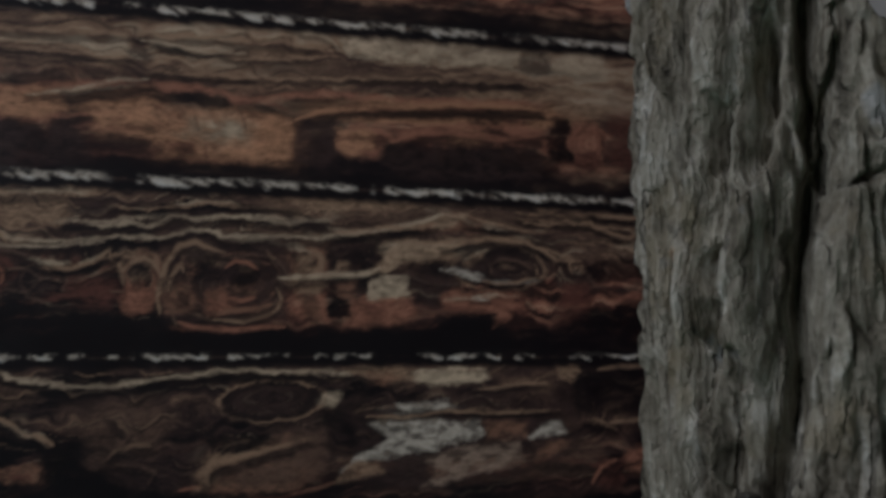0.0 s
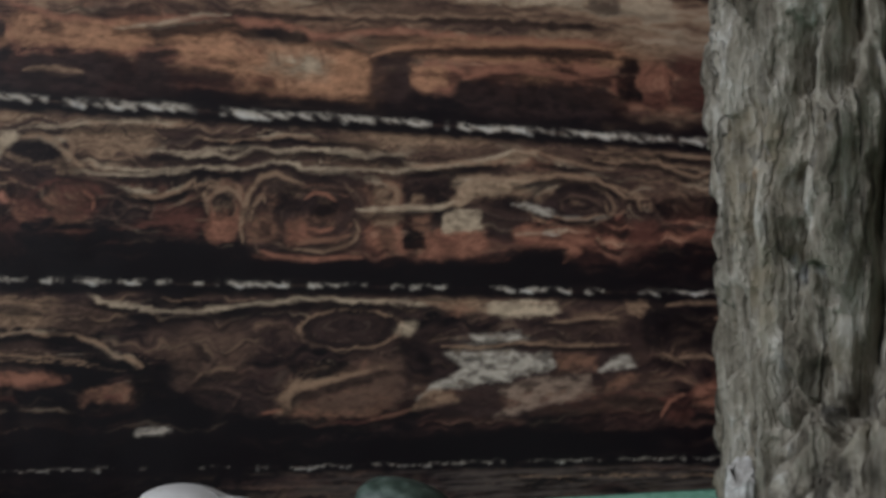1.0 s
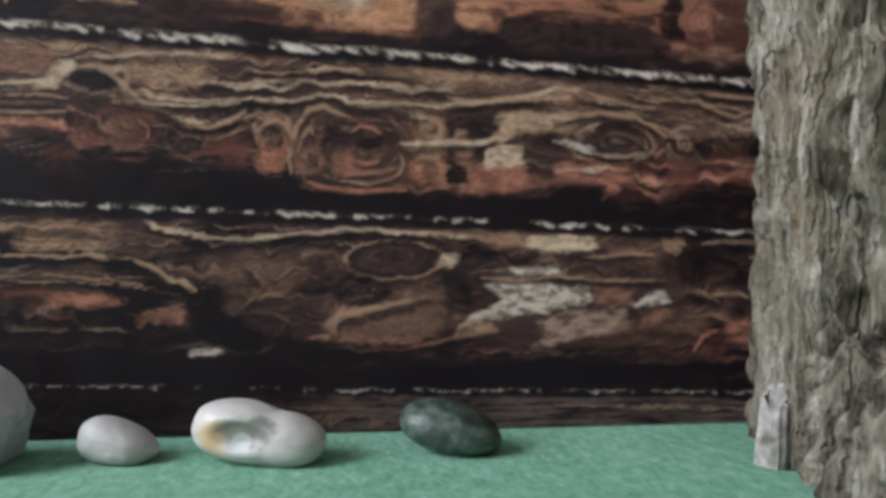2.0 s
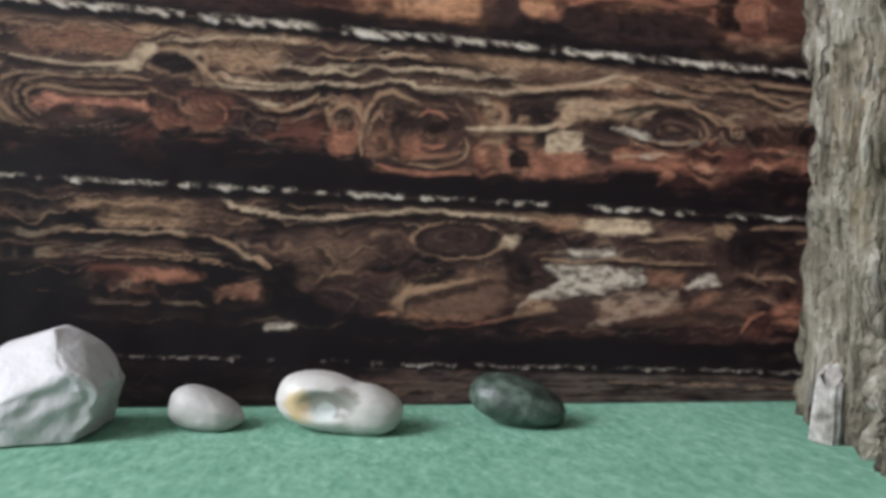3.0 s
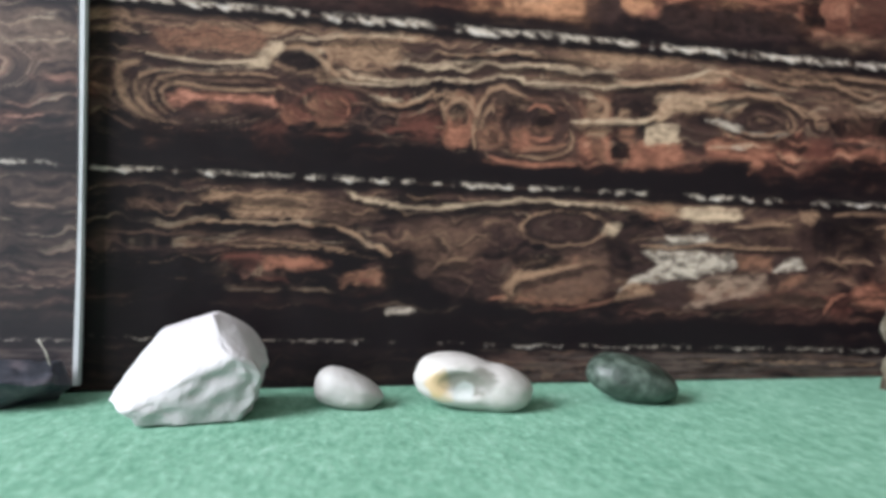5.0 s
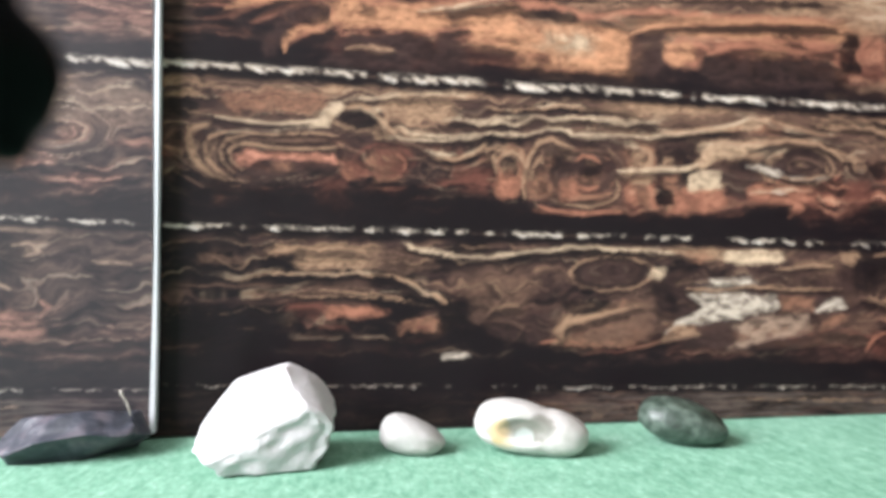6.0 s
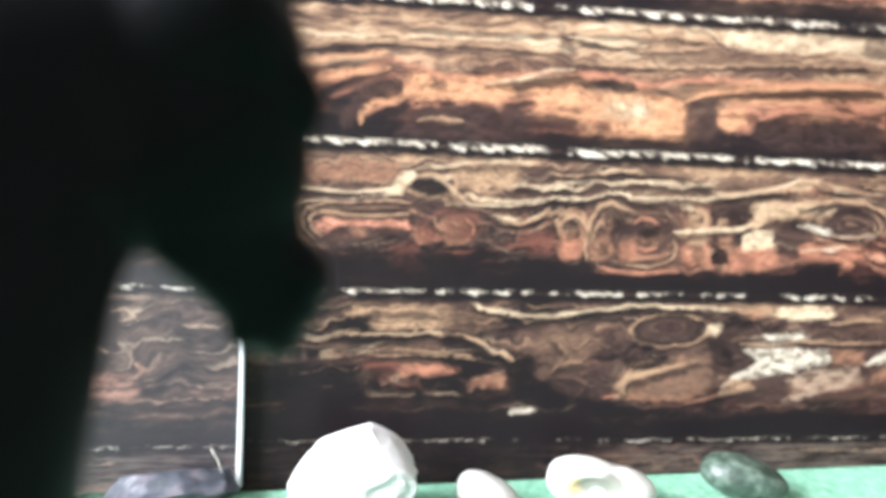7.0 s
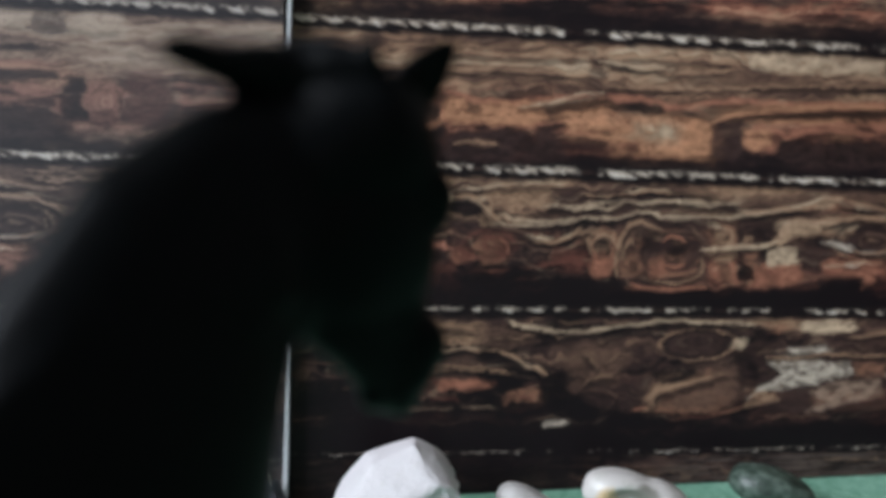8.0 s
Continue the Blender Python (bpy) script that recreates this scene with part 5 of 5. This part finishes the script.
def pebble(seed, size, power, skew, tilt, lump):
    """A water-worn pebble: a full, rounded form that is lower towards one end, tilted to rest on its belly."""
    bm = bmesh.new()
    bmesh.ops.create_icosphere(bm, subdivisions=5, radius=1.0)
    shift = Vector((seed * 3.7, seed * 1.9, seed * 5.3))
    c, d = math.cos(radians(tilt)), math.sin(radians(tilt))
    for v in bm.verts:
        p = v.co.normalized()
        full = (abs(p.x) ** power + abs(p.y) ** power + abs(p.z) ** power) ** (-1 / power)
        p = p * full * (1 + lump * noise.fractal(p * 1.2 + shift, 1.0, 2.0, 3))
        x, y, z = p.x * size[0] / 2, p.y * size[1] / 2, p.z * (1 - skew * p.x) * size[2] / 2
        v.co = Vector((c * x + d * z, y, c * z - d * x))
    low = min(v.co.z for v in bm.verts)
    for v in bm.verts:
        v.co.z = max(v.co.z - low - 0.0006, 0.0)
    return bm


def twin_pebble():
    """A long pebble with a waist between two rounded lobes and a shallow hollow on its front."""
    bm = pebble(7.7, (0.0352, 0.0205, 0.0152), 2.5, 0.12, 9.5, 0.03)
    for v in bm.verts:
        x, y, z = v.co
        waist = math.exp(-((x - 0.0045) / 0.0036) ** 2)
        v.co.z -= 0.0007 * waist * max(0.0, z / 0.016)
        v.co.y += (0.0008 * waist if y < 0 else -0.0008 * waist)
        if y < 0:
            d = ((x + 0.0030) / 0.0068) ** 2 + ((z - 0.0085) / 0.0036) ** 2
            v.co.y += 0.0026 * math.exp(-d * d)
    return bm


place_stone("white_pebble", pebble(5.2, (0.0208, 0.0160, 0.0108), 2.3, 0.33, 15.0, 0.05), MILKY, (-0.0805, -0.0258, 0), -12, "small smooth milky-white pebble on the green sheet")
place_stone("white_pebble", twin_pebble(), HOLLOW, (-0.0440, -0.0308, 0), -14, "white quartz pebble with an ochre-rimmed grey hollow")
place_stone("green_pebble", pebble(9.4, (0.0292, 0.0215, 0.0140), 2.15, 0.10, 13.0, 0.035), GREENSTONE, (0.0078, -0.0268, 0), -13, "smooth dark green mottled pebble on the green sheet")
slate = stone(12.6, (0.0420, 0.0225, 0.0138), [((-0.20, -0.42, 0.88), 0.40), ((0.30, -0.35, 0.88), 0.42), ((-0.60, -0.30, 0.70), 0.50), ((0, 0.3, 0.95), 0.42), ((0.85, -0.2, 0.4), 0.74),
                                                   ((0.05, -0.72, -0.66), 0.52), ((0.45, -0.4, -0.8), 0.52), ((0, 0, -1), 0.48)], 0.085, 2.0, 0.03, 6)
place_stone("slate_stone", slate, SLATE, (-0.1815, -0.0178, 0), 9, "flat dark purple-grey slate stone by the panel's edge")


# ---- bark ----
def rough_column(rx, ry, top, rows, cols, seed, shape, square=2.0):
    """An upright piece of bark: fissured plates round an oval, or a squarer outline, closed at foot and top. shape(a, z, x, y) gives the push outwards and the height of the top there."""
    bm = bmesh.new()
    shift = Vector((seed * 2.3, seed * 4.1, seed * 1.7))
    rings = []
    for j in range(rows + 1):
        z = top * j / rows
        ring = []
        for i in range(cols):
            a = 2 * math.pi * i / cols
            ca, sa = math.cos(a), math.sin(a)
            q = Vector((ca * 1.3, sa * 1.3, z * 7.0)) + shift
            sway = 0.6 * noise.noise_vector(q * 1.7)
            wide = max(0.0, 1.0 - abs(noise.noise(Vector((ca * 3.4, sa * 3.4, z * 10.0)) + shift + sway)) / 0.17)
            thin = max(0.0, 1.0 - abs(noise.noise(Vector((ca * 10.0, sa * 10.0, z * 16.0)) - shift + sway)) / 0.13)
            plate = noise.fractal(Vector((ca * 4.2, sa * 4.2, z * 17.0)) + shift, 0.9, 2.0, 4)
            chip = noise.fractal(Vector((ca * 13.0, sa * 13.0, z * 55.0)) + shift, 0.8, 2.0, 3)
            rise = noise.noise(Vector((ca * 4.2, sa * 4.2, z * 26.0)) - shift + 0.5 * sway)
            step = min(1.0, max(0.0, 0.5 + rise / 0.10)) - 0.5
            rise = noise.noise(Vector((ca * 8.5, sa * 8.5, z * 60.0)) + shift * 0.7 + sway)
            step += 0.7 * (min(1.0, max(0.0, 0.5 + rise / 0.12)) - 0.5)
            k = 1.0 + 0.075 * step + 0.05 * noise.noise(q) - 0.10 * wide ** 1.2 - 0.075 * thin + 0.075 * plate + 0.026 * chip
            push, cut = shape(a, z, rx * ca, ry * sa)
            k = (k + push) * (abs(ca) ** square + abs(sa) ** square) ** (-1 / square)
            x, y = rx * ca * k, ry * sa * k
            ring.append(bm.verts.new((x, y, min(z, cut + 0.011 * noise.fractal(Vector((x * 110, y * 110, seed)), 0.9, 2.0, 3)))))
        rings.append(ring)
    for a, b in zip(rings, rings[1:]):
        for i in range(cols):
            bm.faces.new((a[i], a[(i + 1) % cols], b[(i + 1) % cols], b[i]))
    bm.faces.new(rings[0][::-1])
    bm.faces.new(rings[-1])
    return bm


# fissures and raised ridges of the bark: angle and height of both ends, depth (minus) or rise, half-width
FISSURES = [
    (4.04, 0.094, 4.00, 0.084, -0.29, 0.033), (3.88, 0.082, 3.85, 0.070, -0.22, 0.033), (4.01, 0.081, 3.95, 0.066, -0.29, 0.035), (3.90, 0.069, 3.91, 0.029, -0.29, 0.033), (3.99, 0.043, 3.99, 0.029, -0.22, 0.029),
    (4.08, 0.046, 4.04, 0.035, -0.22, 0.033), (4.36, 0.150, 4.25, 0.113, -0.33, 0.055), (4.09, 0.131, 4.05, 0.114, -0.24, 0.035), (4.74, 0.151, 4.62, 0.106, -0.31, 0.039), (4.69, 0.108, 4.88, 0.112, -0.27, 0.033),
    (4.12, 0.070, 4.15, 0.061, -0.22, 0.033), (4.29, 0.115, 4.21, 0.081, 0.09, 0.088), (4.18, 0.083, 4.12, 0.061, 0.08, 0.094), (3.94, 0.113, 3.93, 0.070, 0.04, 0.099),
]


def fissure(a, z):
    """The sum of the fissures and ridges there, ragged along their length."""
    total = 0.0
    for a0, z0, a1, z1, depth, half in FISSURES:
        f = (z - z0) / (z1 - z0)
        if -0.15 < f < 1.15:
            off = a - (a0 + (a1 - a0) * f + 0.05 * noise.noise(Vector((a0 * 9, 4, z * 130))))
            if abs(off) < 3 * half:
                ends = min(1.0, 4 * max(0.0, min(f + 0.15, 1.15 - f)))
                total += depth * ends * math.exp(-((off / half) ** 2))
    return total


def main_shape(a, z, x, y):
    """A plate breaks off into a deep crevice in the front; beyond it a second plate stands proud; the top slants."""
    lean = a / math.pi - 1.380 - 0.8 * (z - 0.085) + 0.06 * noise.noise(Vector((0, 2, z * 22))) + 0.015 * noise.noise(Vector((3, 2, z * 110)))
    high = min(1.0, max(0.0, (z - 0.012) / 0.045))
    plate = 0.08 * math.exp(-((lean + 0.07) / 0.07) ** 2)
    crevice = -0.42 * math.exp(-((lean - 0.018) / (0.030 if lean > 0.018 else 0.012)) ** 2)
    beyond = 0.24 * min(1.0, max(0.0, (lean - 0.04) / 0.05)) * min(1.0, max(0.0, (0.36 - lean) / 0.1))
    push = high * (plate + crevice + beyond) + fissure(a, z)
    push += 0.05 * math.exp(-((z / 0.020) ** 2)) * max(0.0, -math.cos(a))
    return push, 0.165 + 0.9 * max(-0.02, -x - 0.010)


def foot_shape(a, z, x, y):
    """The broken outer layer at the foot, with a ragged ledge on top."""
    f = min(1.0, max(0.0, z / 0.036))
    return 0.04 * math.exp(-((z / 0.014) ** 2)) - 0.22 * f * f + 0.08 * noise.noise(Vector((x * 90, y * 90, z * 160))), 0.033


def sliver_shape(a, z, x, y):
    f = z / 0.024
    return -0.16 * f ** 2 + 0.14 * noise.noise(Vector((x * 900, y * 900, z * 40))) + 0.12 * noise.noise(Vector((x * 250, 3, z * 120))), 0.019 + 0.7 * x


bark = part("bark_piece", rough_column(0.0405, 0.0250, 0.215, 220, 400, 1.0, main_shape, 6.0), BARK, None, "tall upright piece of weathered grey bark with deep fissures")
bark.matrix_world = pose(0.1378, -0.0520, 0, 0, 0, -18)
tagged(bark, category="bark")
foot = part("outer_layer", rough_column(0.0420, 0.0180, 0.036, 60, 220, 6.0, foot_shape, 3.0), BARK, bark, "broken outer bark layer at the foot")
foot.matrix_basis = pose(-0.0005, -0.0300, 0, 0, 0, 14)
sliver = part("sliver", rough_column(0.0040, 0.0026, 0.024, 44, 80, 11.0, sliver_shape), BARE, bark, "thin pale sliver of bare wood")
sliver.location = (-0.0468, -0.0170, 0)
sliver.rotation_euler = (radians(-3), radians(4), radians(-20))


# ---- toy horse ----
def loft(bm, sections, sides=20):
    """A closed tube through sections (u, v, z, half-width in u, half-width in v, tilt); lengths in centimetres."""
    rings = []
    for u, v, z, ru, rv, tilt in sections:
        c, s = math.cos(radians(tilt)), math.sin(radians(tilt))
        rings.append([bm.verts.new((u + ru * math.cos(t) * c, v + rv * math.sin(t), z + ru * math.cos(t) * s))
                      for t in (2 * math.pi * k / sides for k in range(sides))])
    for a, b in zip(rings, rings[1:]):
        for k in range(sides):
            bm.faces.new((a[k], a[(k + 1) % sides], b[(k + 1) % sides], b[k]))
    bm.faces.new(rings[0][::-1])
    bm.faces.new(rings[-1])


def ball(bm, u, v, z, ru, rv, rz):
    made = bmesh.ops.create_icosphere(bm, subdivisions=3, radius=1.0)["verts"]
    for p in made:
        p.co = Vector((u + p.co.x * ru, v + p.co.y * rv, z + p.co.z * rz))


def toy_horse():
    """A moulded horse that stands on the sheet, its head bent down; u runs forwards, lengths in centimetres."""
    bm = bmesh.new()
    # head
    ball(bm, -1.15, 0, 10.12, 1.06, 0.70, 0.90)
    ball(bm, -1.10, 0, 9.30, 0.98, 0.68, 1.10)
    ball(bm, -0.40, 0.32, 9.70, 0.36, 0.22, 0.42)
    ball(bm, -0.40, -0.32, 9.70, 0.36, 0.22, 0.42)
    loft(bm, [(-0.97, 0, 9.9, 0.85, 0.62, 0), (-1.06, 0, 9.3, 0.80, 0.58, 0), (-1.09, 0, 8.9, 0.83, 0.52, 0), (-1.02, 0, 8.52, 0.79, 0.45, 0), (-0.86, 0, 8.25, 0.74, 0.42, 0),
              (-0.72, 0, 8.0, 0.62, 0.40, 0), (-0.66, 0, 7.78, 0.48, 0.36, 0), (-0.68, 0, 7.58, 0.34, 0.30, 0), (-0.70, 0, 7.47, 0.20, 0.2, 0)])
    ball(bm, -0.41, 0, 8.13, 0.43, 0.42, 0.41)
    ball(bm, -0.50, 0, 7.84, 0.38, 0.36, 0.26)
    ball(bm, -0.84, 0, 7.60, 0.25, 0.26, 0.17)
    ball(bm, -0.62, 0, 7.60, 0.29, 0.28, 0.24)
    ball(bm, -1.45, 0, 8.98, 0.60, 0.55, 0.60)
    # ears
    for v, base, tip, wide in ((0.30, (-0.52, 10.60), (0.23, 11.62), 1.2), (-0.30, (-1.02, 10.98), (-0.93, 11.36), 0.55)):
        du, dz = tip[0] - base[0], tip[1] - base[1]
        loft(bm, [(base[0] + du * f, v * (1 + 0.15 * f), base[1] + dz * f, w * wide, 0.20 * (1 - 0.6 * f), -35) for f, w in ((0, 0.22), (0.3, 0.28), (0.6, 0.24), (0.85, 0.16), (1, 0.07))], 12)
    # forelock and mane
    ball(bm, -1.42, 0, 10.98, 0.80, 0.45, 0.38)
    ball(bm, -0.95, 0, 10.50, 0.75, 0.50, 0.55)
    loft(bm, [(-1.0, 0, 10.84, 0.30, 0.40, 90), (-1.7, 0, 10.98, 0.30, 0.38, 90), (-2.2, -0.05, 10.98, 0.25, 0.30, 90), (-2.52, -0.08, 11.00, 0.19, 0.2, 80), (-2.84, -0.1, 11.08, 0.17, 0.14, 75), (-3.03, -0.1, 11.10, 0.11, 0.10, 75)], 14)
    ball(bm, -2.38, 0, 10.18, 0.60, 0.42, 0.50)
    for k in range(11):
        f = k / 10
        u, z = -2.25 - 2.6 * f, 10.35 - 2.1 * f
        loft(bm, [(u, 0, z, 0.30, 0.30, 45), (u - 0.05, -0.36 - 0.2 * f, z - 0.40, 0.36, 0.20, 30), (u + 0.05, -0.52 - 0.26 * f, z - 1.0, 0.30, 0.16, 10), (u + 0.18, -0.52 - 0.26 * f, z - 1.6, 0.20, 0.12, 0)], 10)
    # neck, chest, barrel and rump
    loft(bm, [(-1.60, 0, 9.60, 1.20, 0.55, -82), (-2.30, 0, 9.38, 1.27, 0.62, -64), (-2.71, 0, 8.92, 1.40, 0.70, -52), (-3.10, 0, 8.11, 1.51, 0.82, -41), (-3.48, 0, 7.15, 1.68, 1.0, -34), (-3.85, 0, 6.35, 2.0, 1.22, -33), (-4.3, 0, 5.7, 2.0, 1.3, -38)], 28)
    ball(bm, -3.75, 0, 5.55, 1.65, 1.35, 1.55)
    loft(bm, [(-3.4, 0, 5.7, 1.35, 1.0, 90), (-4.4, 0, 5.8, 1.80, 1.40, 90), (-5.8, 0, 5.7, 1.78, 1.50, 90), (-7.4, 0, 5.85, 1.65, 1.45, 90), (-8.6, 0, 6.05, 1.60, 1.45, 90), (-9.6, 0, 5.8, 1.05, 0.95, 90)], 28)
    # legs and hooves
    for u, v, bend in ((-3.5, 0.75, 0.1), (-3.9, -0.75, -0.25), (-8.7, 0.8, 0.25), (-9.0, -0.8, -0.1)):
        loft(bm, [(u, v, 5.4, 0.95, 0.62, 0), (u + bend, v, 4.0, 0.62, 0.48, 0), (u + bend, v, 2.9, 0.42, 0.38, 0), (u + bend * 0.5, v, 2.5, 0.44, 0.38, 0), (u, v, 1.3, 0.27, 0.25, 0),
                  (u + 0.05, v, 0.85, 0.36, 0.31, 0), (u + 0.2, v, 0.45, 0.40, 0.36, 0), (u + 0.25, v, 0.0, 0.55, 0.46, 0)], 14)
    # tail
    loft(bm, [(-9.4, 0, 6.5, 0.4, 0.3, 60), (-10.1, 0, 6.2, 0.45, 0.42, 40), (-10.5, 0, 5.0, 0.55, 0.5, 10), (-10.5, 0, 3.4, 0.5, 0.45, 0), (-10.3, 0, 2.0, 0.15, 0.15, 0)], 14)
    bmesh.ops.recalc_face_normals(bm, faces=bm.faces)
    for v in bm.verts:
        # the muzzle is turned away from the near side
        turned = min(1.0, max(0.0, (v.co.x + 1.8) / 1.0))
        away = 0.45 * (9.6 - v.co.z) * turned * (1.0 if v.co.z > 7 else 0.0)
        v.co += Vector((0.45 * away, away, 0.12 * away * (v.co.z - 9.1)))
        # the neck swings towards the near side behind the poll
        behind = max(0.0, -v.co.x - 1.3)
        v.co.y -= 0.34 * behind * behind / (behind + 0.4)
        v.co.z *= 1 - 0.0085 * behind
        v.co *= 0.01
    return bm


horse = part("toy_horse", toy_horse(), BLACK, None, "glossy black moulded toy horse standing with its head bowed")
horse.matrix_world = pose(-0.1286, -0.190, 0, 0, 0, 20)
weld = horse.modifiers.new("weld", "REMESH")
weld.mode, weld.voxel_size, weld.use_smooth_shade = "VOXEL", 0.00055, True
soften = horse.modifiers.new("soften", "SMOOTH")
soften.factor, soften.iterations = 0.5, 7
tagged(horse, category="toy horse")

# ---- small things ----
stick = bmesh.new()
loft(stick, [(0, 0, 0, 0.05, 0.05, 90), (0.05, 0, 0, 0.14, 0.15, 90), (0.9, 0.05, 0.03, 0.17, 0.17, 90), (2.0, -0.05, 0.0, 0.16, 0.18, 90), (3.2, 0, 0.02, 0.15, 0.15, 90), (3.3, 0, 0.02, 0.05, 0.05, 90)], 14)
for v in stick.verts:
    v.co = v.co * 0.01 + Vector((0, 0, 0.0017))
    v.co.z = max(v.co.z + 0.0003 * noise.noise(v.co * 300), 0)
bmesh.ops.recalc_face_normals(stick, faces=stick.faces)
stick_ob = part("stick", stick, STICK, None, "short brown stick with pale worn bark on the sheet")
stick_ob.matrix_world = pose(-0.2085, -0.0390, 0, 0, 0, 105)
tagged(stick_ob, category="stick")

straw = bmesh.new()
loft(straw, [(0, 0, 0.0, 0.028, 0.028, 0), (-0.16, 0, 0.55, 0.026, 0.026, 0), (-0.32, 0.02, 0.80, 0.03, 0.03, 0), (-0.34, 0.02, 0.86, 0.05, 0.045, 0), (-0.36, 0.02, 0.92, 0.02, 0.02, 0)], 8)
for v in straw.verts:
    v.co *= 0.01
bmesh.ops.recalc_face_normals(straw, faces=straw.faces)
straw_ob = part("straw", straw, STRAW, None, "thin pale straw propped on the slate stone")
straw_ob.location = (-0.1662, -0.0150, 0.0098)
tagged(straw_ob, category="straw")
